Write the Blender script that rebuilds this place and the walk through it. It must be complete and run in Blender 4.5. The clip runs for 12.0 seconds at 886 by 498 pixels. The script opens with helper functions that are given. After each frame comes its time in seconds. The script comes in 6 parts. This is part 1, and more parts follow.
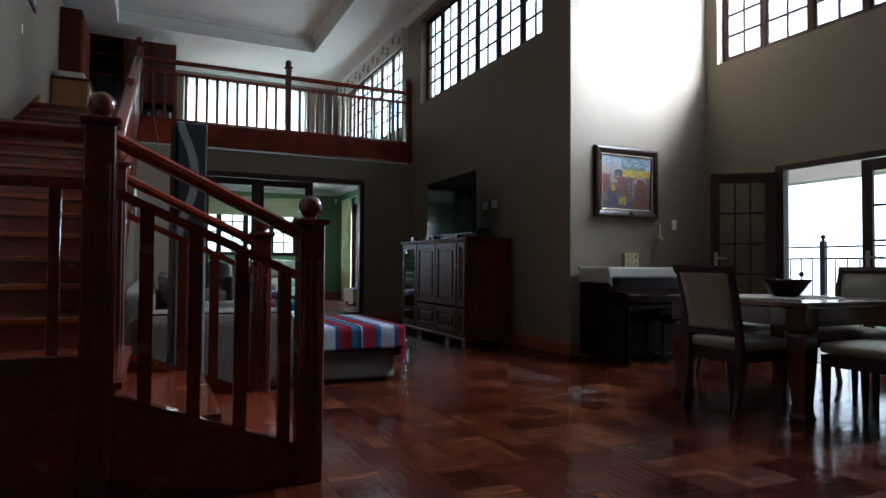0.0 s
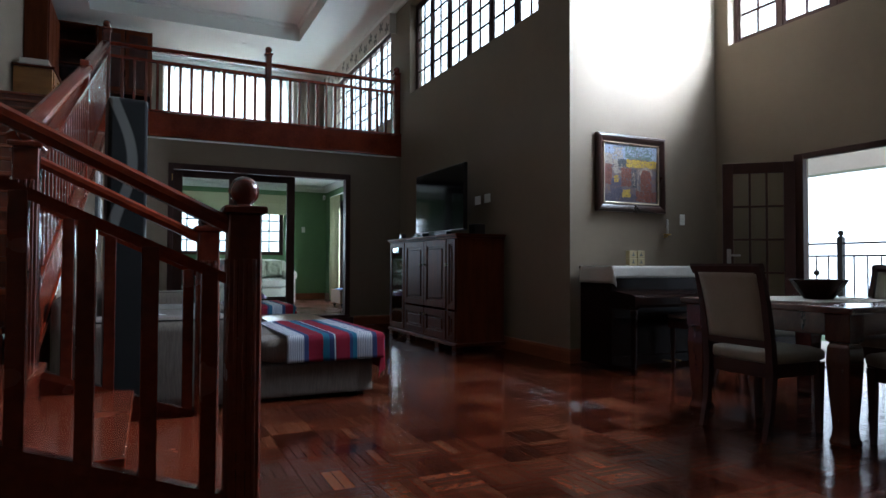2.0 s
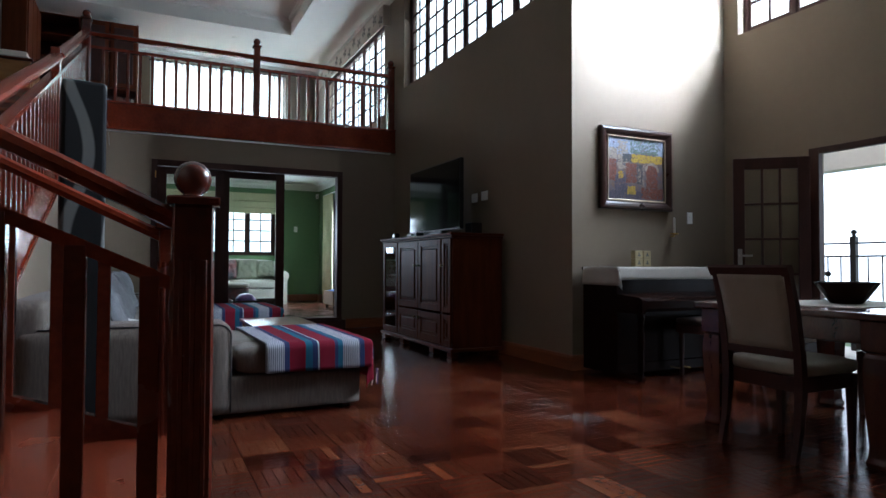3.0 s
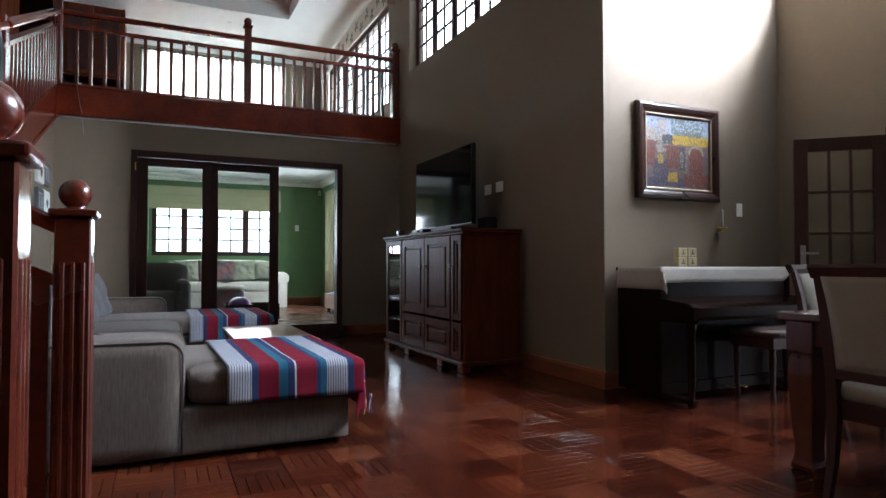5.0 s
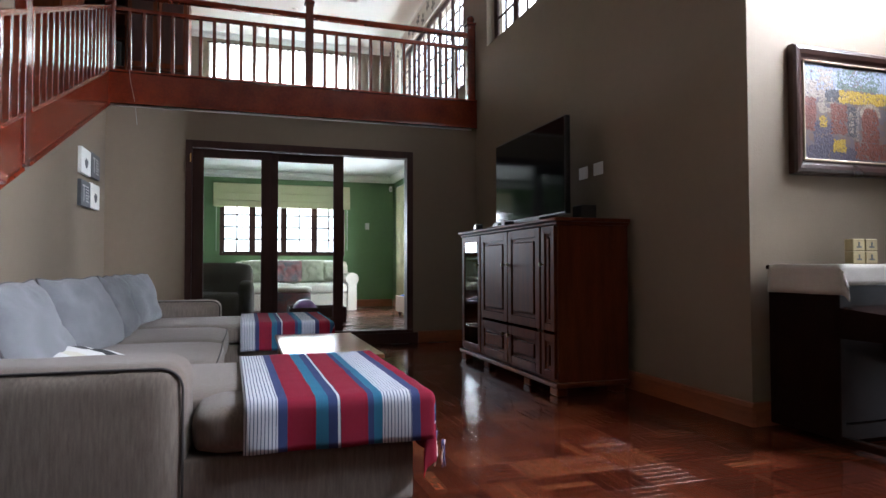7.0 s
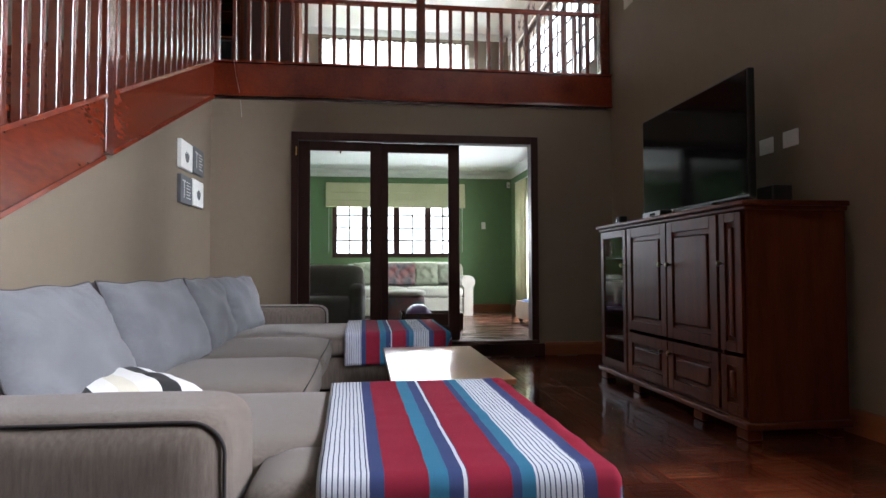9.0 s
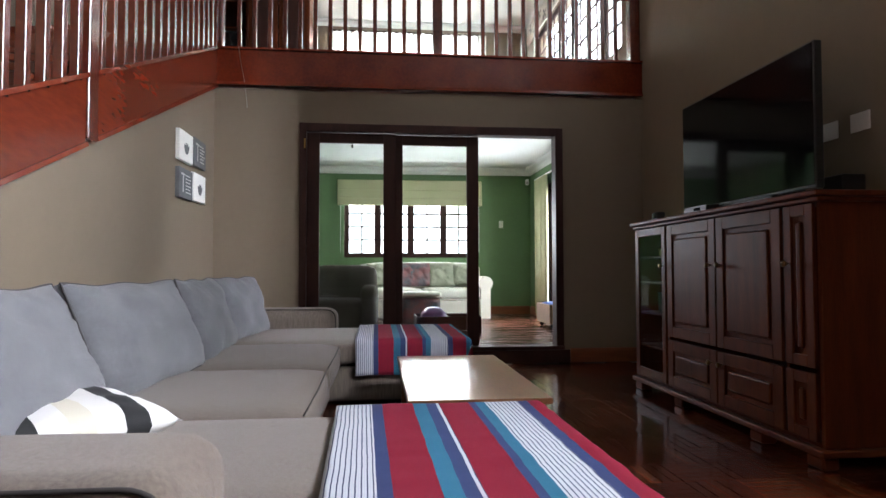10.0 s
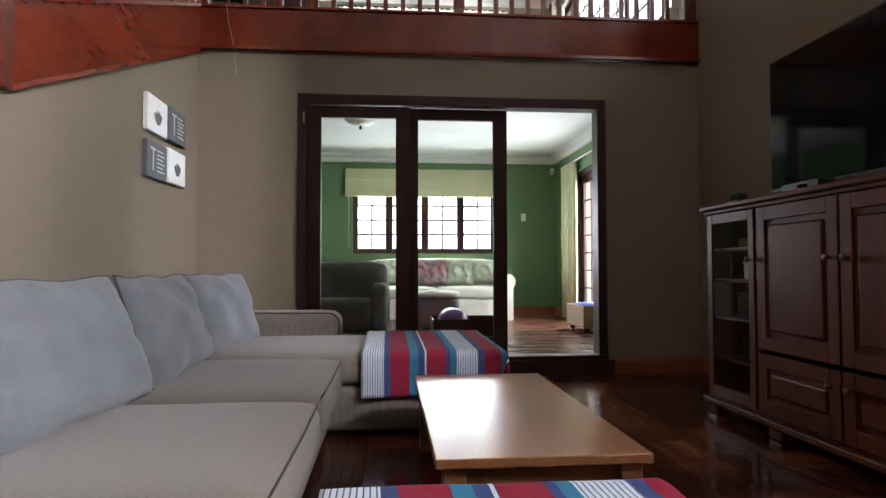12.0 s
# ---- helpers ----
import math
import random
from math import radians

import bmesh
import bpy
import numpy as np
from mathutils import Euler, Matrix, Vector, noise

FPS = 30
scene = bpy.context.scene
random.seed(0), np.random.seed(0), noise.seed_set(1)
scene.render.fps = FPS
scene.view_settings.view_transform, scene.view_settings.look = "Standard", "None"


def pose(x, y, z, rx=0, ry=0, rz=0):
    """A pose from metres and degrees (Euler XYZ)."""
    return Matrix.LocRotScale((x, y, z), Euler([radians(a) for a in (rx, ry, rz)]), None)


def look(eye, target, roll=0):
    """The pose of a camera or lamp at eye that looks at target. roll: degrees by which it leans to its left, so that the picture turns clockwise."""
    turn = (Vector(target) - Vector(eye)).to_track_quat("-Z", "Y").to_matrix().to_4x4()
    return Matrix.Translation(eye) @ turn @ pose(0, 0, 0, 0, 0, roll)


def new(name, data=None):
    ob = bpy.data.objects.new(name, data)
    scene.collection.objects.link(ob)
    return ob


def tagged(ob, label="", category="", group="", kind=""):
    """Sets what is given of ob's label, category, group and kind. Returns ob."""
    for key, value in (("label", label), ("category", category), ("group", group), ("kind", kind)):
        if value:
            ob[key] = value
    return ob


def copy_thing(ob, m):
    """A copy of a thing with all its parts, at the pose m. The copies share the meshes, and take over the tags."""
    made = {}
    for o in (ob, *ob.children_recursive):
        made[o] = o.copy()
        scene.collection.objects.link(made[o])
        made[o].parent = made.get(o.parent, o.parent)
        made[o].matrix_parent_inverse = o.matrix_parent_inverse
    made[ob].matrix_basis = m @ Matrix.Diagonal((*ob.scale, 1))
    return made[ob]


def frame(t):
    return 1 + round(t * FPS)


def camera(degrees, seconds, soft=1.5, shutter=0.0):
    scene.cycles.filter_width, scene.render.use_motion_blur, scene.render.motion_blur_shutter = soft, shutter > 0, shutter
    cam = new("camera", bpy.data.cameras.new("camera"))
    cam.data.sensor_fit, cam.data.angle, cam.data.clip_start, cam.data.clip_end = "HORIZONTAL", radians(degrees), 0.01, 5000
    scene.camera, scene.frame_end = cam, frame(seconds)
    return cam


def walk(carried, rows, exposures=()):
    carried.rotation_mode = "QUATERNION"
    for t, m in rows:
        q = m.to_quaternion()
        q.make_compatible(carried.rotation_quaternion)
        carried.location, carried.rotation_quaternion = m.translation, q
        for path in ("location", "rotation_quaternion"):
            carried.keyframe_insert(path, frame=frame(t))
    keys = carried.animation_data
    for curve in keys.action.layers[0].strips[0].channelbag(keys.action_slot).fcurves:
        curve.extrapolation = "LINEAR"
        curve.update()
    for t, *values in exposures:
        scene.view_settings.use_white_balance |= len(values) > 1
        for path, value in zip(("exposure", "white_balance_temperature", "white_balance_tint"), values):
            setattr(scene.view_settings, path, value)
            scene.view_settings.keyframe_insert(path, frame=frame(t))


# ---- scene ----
cam = camera(71.3, 12.0)
PATH = [
    (0, (0.962, 1.324, 0.982), (1.809, 3.135, 1.037), 0.4),
    (0.5, (1.051, 1.444, 0.986), (1.897, 3.256, 1.037), 0.3),
    (1, (1.133, 1.576, 0.991), (1.982, 3.386, 1.04), 0.2),
    (1.5, (1.227, 1.704, 0.989), (2.077, 3.513, 1.039), 0.2),
    (2, (1.311, 1.838, 0.985), (2.167, 3.645, 1.037), 0.2),
    (2.5, (1.4, 1.989, 0.99), (2.259, 3.794, 1.043), 0.1),
    (3, (1.493, 2.155, 0.991), (2.357, 3.959, 1.044), 0.2),
    (3.2, (1.543, 2.218, 0.985), (2.406, 4.021, 1.038), 0.1),
    (4.8, (1.839, 2.814, 0.983), (2.678, 4.629, 1.04), 0.1),
    (5, (1.88, 2.934, 0.993), (2.712, 4.752, 1.047), 0.0),
    (5.5, (1.973, 3.181, 0.982), (2.775, 5.012, 1.038), 0.0),
    (6, (2.08, 3.426, 0.978), (2.827, 5.28, 1.035), -0.0),
    (6.5, (2.153, 3.657, 0.97), (2.836, 5.536, 1.027), -0.1),
    (7, (2.204, 3.899, 0.972), (2.812, 5.804, 1.03), -0.1),
    (7.2, (2.21, 4.009, 0.96), (2.791, 5.922, 1.026), -0.1),
    (8.8, (2.299, 4.753, 0.956), (2.573, 6.733, 1.021), -0.1),
    (9, (2.31, 4.842, 0.955), (2.563, 6.824, 1.024), -0.2),
    (9.5, (2.307, 5.072, 0.959), (2.534, 7.058, 1.029), -0.2),
    (10, (2.316, 5.293, 0.956), (2.527, 7.281, 1.027), -0.1),
    (10.5, (2.321, 5.522, 0.951), (2.518, 7.511, 1.021), -0.2),
    (11, (2.318, 5.741, 0.95), (2.5, 7.732, 1.018), -0.2),
    (11.5, (2.307, 5.994, 0.95), (2.484, 7.985, 1.017), -0.1),
    (12, (2.314, 6.235, 0.935), (2.489, 8.226, 1.001), -0.1),
]

# ---- exposure ----
EXPOSURES = [(0.0, -0.78, 5300, 7), (3.0, -0.58, 5350, 10), (5.0, -0.07, 5650, 13), (7.0, 0.24, 5850, 16), (9.0, 0.36, 6050, 17), (12.0, 0.50, 6250, 17)]
walk(cam, [(t, look(eye, target, roll)) for t, eye, target, roll in PATH], EXPOSURES)

# ---- world and lights ----
world = bpy.data.worlds.new("sky")
scene.world = world
world.use_nodes = True
wn = world.node_tree.nodes
sky = wn.new("ShaderNodeTexSky")
sky.sky_type = "NISHITA"
sky.sun_disc = False
sky.sun_elevation, sky.sun_rotation = radians(62), radians(40)
wn["Background"].inputs["Strength"].default_value = 0.12
world.node_tree.links.new(sky.outputs[0], wn["Background"].inputs[0])


def sun_lamp():
    d = bpy.data.lights.new("sun", "SUN")
    d.energy, d.angle, d.color = 4.0, radians(0.5), (1.0, 0.94, 0.85)
    ob = new("sun", d)
    a, e = radians(40), radians(62)
    way = Vector((math.sin(a) * math.cos(e), math.cos(a) * math.cos(e), math.sin(e)))
    ob.matrix_world = look(way * 40, (0, 0, 0))


def sky_lamp(name, at, towards, width, height, power, colour=(0.93, 0.97, 1.0), spread=180):
    """A rectangular lamp, mostly for the sky's light in a window's opening."""
    d = bpy.data.lights.new(name, "AREA")
    d.shape, d.size, d.size_y, d.energy, d.color = "RECTANGLE", width, height, power, colour
    d.spread = radians(spread)
    new(name, d).matrix_world = look(at, towards)


sun_lamp()
sky_lamp("sky_dining_corner", (7.42, 6.1, 4.3), (6.3, 6.75, 3.9), 1.0, 1.45, 130)
sky_lamp("sky_dining_window", (7.78, 5.25, 4.55), (0.7, 5.25, 2.0), 3.1, 1.7, 950, spread=125)
# added narrow lamp outdoors, aimed through the window to brighten the picture wall
sky_lamp("added_picture_wall_lamp", (8.0, 3.6, 5.3), (6.2, 6.93, 3.9), 0.9, 0.8, 440, spread=40)
sky_lamp("sky_high_window", (5.55, 9.36, 4.75), (2.2, 9.0, 1.6), 3.7, 1.5, 40)
sky_lamp("sky_gallery_side", (5.55, 14.1, 4.4), (0, 14.1, 4.0), 3.9, 1.5, 230)
sky_lamp("sky_gallery_back", (2.9, 16.85, 4.4), (2.9, 0, 4.2), 2.6, 1.6, 540)
sky_lamp("sky_den_window", (2.95, 16.85, 1.8), (2.95, 0, 1.5), 2.4, 1.15, 200)
sky_lamp("sky_den_door", (5.55, 14.5, 1.35), (0, 14.5, 1.0), 1.6, 2.2, 190)

# ---- materials ----
MATS = {}


def mat(name, colour, rough=0.5, var=0.0, scale=6.0, stretch=(1, 1, 1), bump=0.0, bump_scale=60.0, metal=0.0, island=0.0, coat=0.0,
        dark=None, sheen=0.0, spec=0.5, random_ob=0.0, fine=0.0):
    """A principled material with grain at two scales. dark: the second colour of the grain."""
    m = bpy.data.materials.new(name)
    m.use_nodes = True
    n, l = m.node_tree.nodes, m.node_tree.links
    p = n["Principled BSDF"]
    p.inputs["Roughness"].default_value, p.inputs["Metallic"].default_value = rough, metal
    p.inputs["Specular IOR Level"].default_value = spec
    p.inputs["Coat Weight"].default_value = coat
    p.inputs["Coat Roughness"].default_value = 0.12
    p.inputs["Sheen Weight"].default_value = sheen
    p.inputs["Base Color"].default_value = (*colour, 1)
    MATS[name] = m
    tex = n.new("ShaderNodeTexCoord")
    mp = n.new("ShaderNodeMapping")
    mp.inputs["Scale"].default_value = stretch
    l.new(tex.outputs["Object"], mp.inputs[0])
    if var or dark:
        t1 = n.new("ShaderNodeTexNoise")
        t1.inputs["Scale"].default_value, t1.inputs["Detail"].default_value = scale, 5
        l.new(mp.outputs[0], t1.inputs["Vector"])
        t2 = n.new("ShaderNodeTexNoise")
        t2.inputs["Scale"].default_value, t2.inputs["Detail"].default_value = scale * 9, 3
        l.new(mp.outputs[0], t2.inputs["Vector"])
        add = n.new("ShaderNodeMath")
        add.operation = "MULTIPLY_ADD"
        add.inputs[1].default_value = 0.35
        l.new(t2.outputs["Fac"], add.inputs[0])
        sub = n.new("ShaderNodeMath")
        sub.operation = "MULTIPLY"
        sub.inputs[1].default_value = 0.65
        l.new(t1.outputs["Fac"], sub.inputs[0])
        l.new(sub.outputs[0], add.inputs[2])
        fac = add.outputs[0]
        if island or random_ob:
            g = n.new("ShaderNodeNewGeometry") if island else n.new("ShaderNodeObjectInfo")
            src = g.outputs["Random Per Island"] if island else g.outputs["Random"]
            k = n.new("ShaderNodeMath")
            k.operation = "MULTIPLY_ADD"
            k.inputs[1].default_value = island or random_ob
            l.new(src, k.inputs[0])
            l.new(fac, k.inputs[2])
            k2 = n.new("ShaderNodeMath")
            k2.operation = "SUBTRACT"
            k2.inputs[1].default_value = (island or random_ob) / 2
            l.new(k.outputs[0], k2.inputs[0])
            fac = k2.outputs[0]
        r = n.new("ShaderNodeValToRGB")
        lo = dark or tuple(c * (1 - var) for c in colour)
        hi = colour if dark else tuple(min(1, c * (1 + var)) for c in colour)
        r.color_ramp.elements[0].position, r.color_ramp.elements[0].color = 0.3, (*lo, 1)
        r.color_ramp.elements[1].position, r.color_ramp.elements[1].color = 0.7, (*hi, 1)
        l.new(fac, r.inputs[0])
        l.new(r.outputs[0], p.inputs["Base Color"])
        rr = n.new("ShaderNodeMapRange")
        rr.inputs["To Min"].default_value, rr.inputs["To Max"].default_value = max(0.02, rough - 0.03), min(1, rough + 0.05)
        l.new(t1.outputs["Fac"], rr.inputs[0])
        l.new(rr.outputs[0], p.inputs["Roughness"])
    if bump:
        t3 = n.new("ShaderNodeTexNoise")
        t3.inputs["Scale"].default_value, t3.inputs["Detail"].default_value = bump_scale, 4
        l.new(mp.outputs[0], t3.inputs["Vector"])
        b = n.new("ShaderNodeBump")
        b.inputs["Strength"].default_value, b.inputs["Distance"].default_value = bump, 0.01
        l.new(t3.outputs["Fac"], b.inputs["Height"])
        l.new(b.outputs[0], p.inputs["Normal"])
    return m


mat("wall_paint", (0.195, 0.153, 0.107), 0.75, 0.05, 1.5, bump=0.12, bump_scale=90, spec=0.3)
mat("green_paint", (0.135, 0.225, 0.105), 0.7, 0.06, 1.5, bump=0.1, bump_scale=90, spec=0.3)
mat("ceiling_paint", (0.66, 0.68, 0.63), 0.85, 0.03, 1.2, bump=0.05, spec=0.2)
mat("mahogany", (0.13, 0.022, 0.009), 0.25, 0, 3, (1, 1, 1), coat=0.4, dark=(0.055, 0.010, 0.005), bump=0.03, bump_scale=30)
mat("mahogany_long", (0.19, 0.028, 0.009), 0.2, 0, 1.6, (2.5, 0.6, 2.5), dark=(0.085, 0.012, 0.005), spec=0.4)
mat("tread_wood", (0.20, 0.036, 0.012), 0.25, 0, 3, (1, 1, 8), coat=0.5, dark=(0.11, 0.022, 0.010))
mat("skirting_wood", (0.26, 0.085, 0.03), 0.35, 0, 3, (1, 1, 10), dark=(0.16, 0.045, 0.018), coat=0.2)
mat("dark_wood", (0.055, 0.018, 0.012), 0.5, 0, 4, (3, 3, 0.6), dark=(0.025, 0.009, 0.007), spec=0.3)
mat("cabinet_wood", (0.12, 0.031, 0.010), 0.42, 0, 3, (5, 5, 0.5), dark=(0.06, 0.0135, 0.005), spec=0.10, bump=0.03, bump_scale=40)
mat("honey_wood", (0.40, 0.20, 0.055), 0.35, 0, 3, (1, 1, 6), dark=(0.28, 0.12, 0.03), coat=0.2)
mat("pale_wood", (0.24, 0.10, 0.038), 0.30, 0, 1.6, (5, 0.8, 6), dark=(0.12, 0.042, 0.016), coat=0.2)
mat("subfloor", (0.012, 0.006, 0.004), 0.6, 0.2, 20)
mat("sofa_cloth", (0.128, 0.103, 0.083), 0.9, 0.3, 14, (7, 7, 0.8), bump=0.35, bump_scale=420, sheen=0.15, spec=0.2)
mat("cushion_cloth", (0.118, 0.119, 0.126), 0.9, 0.16, 7, bump=0.3, bump_scale=420, sheen=0.2, spec=0.2)
mat("piping", (0.02, 0.016, 0.015), 0.8, 0.2, 20)
mat("cushion_piping", (0.05, 0.046, 0.046), 0.85, 0.2, 20)
mat("black_gloss", (0.006, 0.005, 0.005), 0.15, 0.3, 8, coat=0.3)
mat("black_plastic", (0.012, 0.012, 0.013), 0.35, 0.2, 10)
mat("screen_glass", (0.004, 0.004, 0.005), 0.07, 0.2, 3, spec=0.3)
mat("white_paint", (0.78, 0.78, 0.74), 0.5, 0.03, 5)
mat("white_cloth", (0.56, 0.53, 0.48), 0.9, 0.06, 6, bump=0.3, bump_scale=300, sheen=0.2)
mat("black_cloth", (0.01, 0.01, 0.01), 0.9, 0.1, 6)
mat("chair_cloth", (0.27, 0.243, 0.19), 0.9, 0.08, 8, bump=0.3, bump_scale=350, sheen=0.2)
mat("brass", (0.55, 0.36, 0.12), 0.3, 0.1, 20, metal=1.0)
mat("bronze", (0.20, 0.115, 0.05), 0.35, 0.15, 20, metal=1.0)
mat("sage_cloth", (0.36, 0.37, 0.27), 0.9, 0.1, 8, bump=0.3, bump_scale=300)
mat("steel", (0.5, 0.5, 0.5), 0.3, 0.1, 20, metal=1.0)
mat("curtain_cloth", (0.62, 0.58, 0.42), 0.9, 0.08, 6, bump=0.2, bump_scale=200)
mat("stone", (0.36, 0.34, 0.30), 0.8, 0.15, 4, bump=0.2, bump_scale=30)
mat("render_white", (0.75, 0.73, 0.68), 0.8, 0.06, 3, bump=0.1, bump_scale=60)
mat("lawn", (0.06, 0.10, 0.03), 0.9, 0.3, 2, bump=0.4, bump_scale=30)
mat("foliage", (0.09, 0.13, 0.045), 0.7, 0.4, 8, island=0.5)
mat("bark", (0.12, 0.09, 0.06), 0.9, 0.25, 8, bump=0.5, bump_scale=20)
mat("iron", (0.02, 0.02, 0.02), 0.45, 0.2, 20, metal=0.6)


def glass_mat():
    m = bpy.data.materials.new("glass")
    m.use_nodes = True
    n, l = m.node_tree.nodes, m.node_tree.links
    n.remove(n["Principled BSDF"])
    tr, gl, mx, fr = n.new("ShaderNodeBsdfTransparent"), n.new("ShaderNodeBsdfGlossy"), n.new("ShaderNodeMixShader"), n.new("ShaderNodeLayerWeight")
    tr.inputs[0].default_value = (0.94, 0.96, 0.95, 1)
    gl.inputs["Roughness"].default_value = 0.02
    pw, ma = n.new("ShaderNodeMath"), n.new("ShaderNodeMath")
    pw.operation, ma.operation = "POWER", "MULTIPLY_ADD"
    pw.inputs[1].default_value, ma.inputs[1].default_value, ma.inputs[2].default_value = 5.0, 0.9, 0.035
    l.new(fr.outputs["Facing"], pw.inputs[0])
    l.new(pw.outputs[0], ma.inputs[0])
    l.new(ma.outputs[0], mx.inputs[0])
    l.new(tr.outputs[0], mx.inputs[1])
    l.new(gl.outputs[0], mx.inputs[2])
    l.new(mx.outputs[0], n["Material Output"].inputs[0])
    MATS["glass"] = m


def sheer_mat():
    """Thin curtain cloth that lets light through."""
    m = bpy.data.materials.new("sheer")
    m.use_nodes = True
    n, l = m.node_tree.nodes, m.node_tree.links
    p = n["Principled BSDF"]
    p.inputs["Base Color"].default_value = (0.8, 0.78, 0.72, 1)
    p.inputs["Roughness"].default_value = 0.9
    tl, mx = n.new("ShaderNodeBsdfTranslucent"), n.new("ShaderNodeMixShader")
    tl.inputs[0].default_value = (0.8, 0.76, 0.66, 1)
    w = n.new("ShaderNodeTexNoise")
    w.inputs["Scale"].default_value = 9
    mr = n.new("ShaderNodeMapRange")
    mr.inputs["To Min"].default_value, mr.inputs["To Max"].default_value = 0.5, 0.75
    l.new(w.outputs["Fac"], mr.inputs[0])
    l.new(mr.outputs[0], mx.inputs[0])
    l.new(p.outputs[0], mx.inputs[1])
    l.new(tl.outputs[0], mx.inputs[2])
    l.new(mx.outputs[0], n["Material Output"].inputs[0])
    MATS["sheer"] = m


def parquet_mat(name, per_object):
    """Oiled red-brown block floor: tone by block, sheen by square, also put into its tone, grain along the blocks."""
    m = bpy.data.materials.new(name)
    m.use_nodes = True
    n, l = m.node_tree.nodes, m.node_tree.links
    p = n["Principled BSDF"]
    p.inputs["Specular IOR Level"].default_value = 0.32

    def math_node(op, a, b):
        k = n.new("ShaderNodeMath")
        k.operation = op
        for i, q in enumerate((a, b)):
            if isinstance(q, (int, float)):
                k.inputs[i].default_value = q
            else:
                l.new(q, k.inputs[i])
        return k.outputs[0]

    geo = n.new("ShaderNodeNewGeometry")
    block = n.new("ShaderNodeObjectInfo").outputs["Random"] if per_object else geo.outputs["Random Per Island"]
    off = n.new("ShaderNodeVectorMath")
    off.operation = "SUBTRACT"
    off.inputs[1].default_value = (-0.55, -7.0, -0.1)
    l.new(geo.outputs["Position"], off.inputs[0])
    snap = n.new("ShaderNodeVectorMath")
    snap.operation = "SNAP"
    snap.inputs[1].default_value = (0.25, 0.25, 10.0)
    l.new(off.outputs[0], snap.inputs[0])
    square = n.new("ShaderNodeTexWhiteNoise")
    l.new(snap.outputs[0], square.inputs["Vector"])
    grain, broad = n.new("ShaderNodeTexNoise"), n.new("ShaderNodeTexNoise")
    grain.inputs["Scale"].default_value, grain.inputs["Detail"].default_value = 38, 4
    broad.inputs["Scale"].default_value = 1.3
    l.new(geo.outputs["Position"], grain.inputs["Vector"])
    l.new(geo.outputs["Position"], broad.inputs["Vector"])
    rare = math_node("MULTIPLY", math_node("GREATER_THAN", block, 0.96), 0.22)
    # the square's value also shifts the colour, painting in its differing reflection
    fac = math_node("ADD", math_node("MULTIPLY", block, 0.26), math_node("MULTIPLY", square.outputs["Value"], 0.48))
    fac = math_node("ADD", fac, math_node("MULTIPLY", grain.outputs["Fac"], 0.3))
    fac = math_node("ADD", math_node("ADD", fac, math_node("MULTIPLY", broad.outputs["Fac"], 0.2)), rare)
    ramp = n.new("ShaderNodeValToRGB")
    for i, (q, c) in enumerate(((0.26, (0.022, 0.005, 0.003)), (0.70, (0.072, 0.0145, 0.0058)), (1.0, (0.15, 0.043, 0.016)))):
        e = ramp.color_ramp.elements[i] if i < 2 else ramp.color_ramp.elements.new(q)
        e.position, e.color = q, (*c, 1)
    l.new(fac, ramp.inputs[0])
    l.new(ramp.outputs[0], p.inputs["Base Color"])
    l.new(math_node("ADD", math_node("MULTIPLY", square.outputs["Value"], 0.09), math_node("MULTIPLY", broad.outputs["Fac"], 0.22)), p.inputs["Roughness"])
    b = n.new("ShaderNodeBump")
    b.inputs["Strength"].default_value, b.inputs["Distance"].default_value = 0.035, 0.01
    l.new(grain.outputs["Fac"], b.inputs["Height"])
    l.new(b.outputs[0], p.inputs["Normal"])
    MATS[name] = m


parquet_mat("parquet", False)
parquet_mat("parquet_block", True)
glass_mat()
sheer_mat()


# ---- mesh helpers ----
def mesh_of(bm, name, material, smooth=False):
    me = bpy.data.meshes.new(name)
    bmesh.ops.recalc_face_normals(bm, faces=bm.faces)
    bm.to_mesh(me)
    bm.free()
    me.materials.append(MATS[material])
    if smooth:
        for p in me.polygons:
            p.use_smooth = True
    return me


def thing(name, label, category, at=(0, 0, 0), turn=0, group="", kind=""):
    ob = new(name)
    ob.matrix_basis = pose(*at, 0, 0, turn)
    return tagged(ob, label, category, group, kind)


def part(name, bm, material, parent=None, label="", smooth=False):
    """One mesh object, under a thing or a part, in the thing's own space."""
    ob = new(name, mesh_of(bm, name, material, smooth))
    if parent is not None:
        ob.parent = parent
    return tagged(ob, label)


def add_box(bm, x0, x1, y0, y1, z0, z1, bevel=0.0, segments=1):
    v = [bm.verts.new((x, y, z)) for x in (x0, x1) for y in (y0, y1) for z in (z0, z1)]
    fs = [bm.faces.new([v[i] for i in f]) for f in ((0, 1, 3, 2), (4, 6, 7, 5), (0, 4, 5, 1), (2, 3, 7, 6), (0, 2, 6, 4), (1, 5, 7, 3))]
    if bevel:
        es = {e for f in fs for e in f.edges}
        bmesh.ops.bevel(bm, geom=list(es), offset=bevel, segments=segments, affect="EDGES", profile=0.5)
    return v


def box(name, x0, x1, y0, y1, z0, z1, material, parent=None, bevel=0.004, segments=1, label="", smooth=False):
    bm = bmesh.new()
    add_box(bm, min(x0, x1), max(x0, x1), min(y0, y1), max(y0, y1), min(z0, z1), max(z0, z1), bevel, segments)
    return part(name, bm, material, parent, label, smooth)


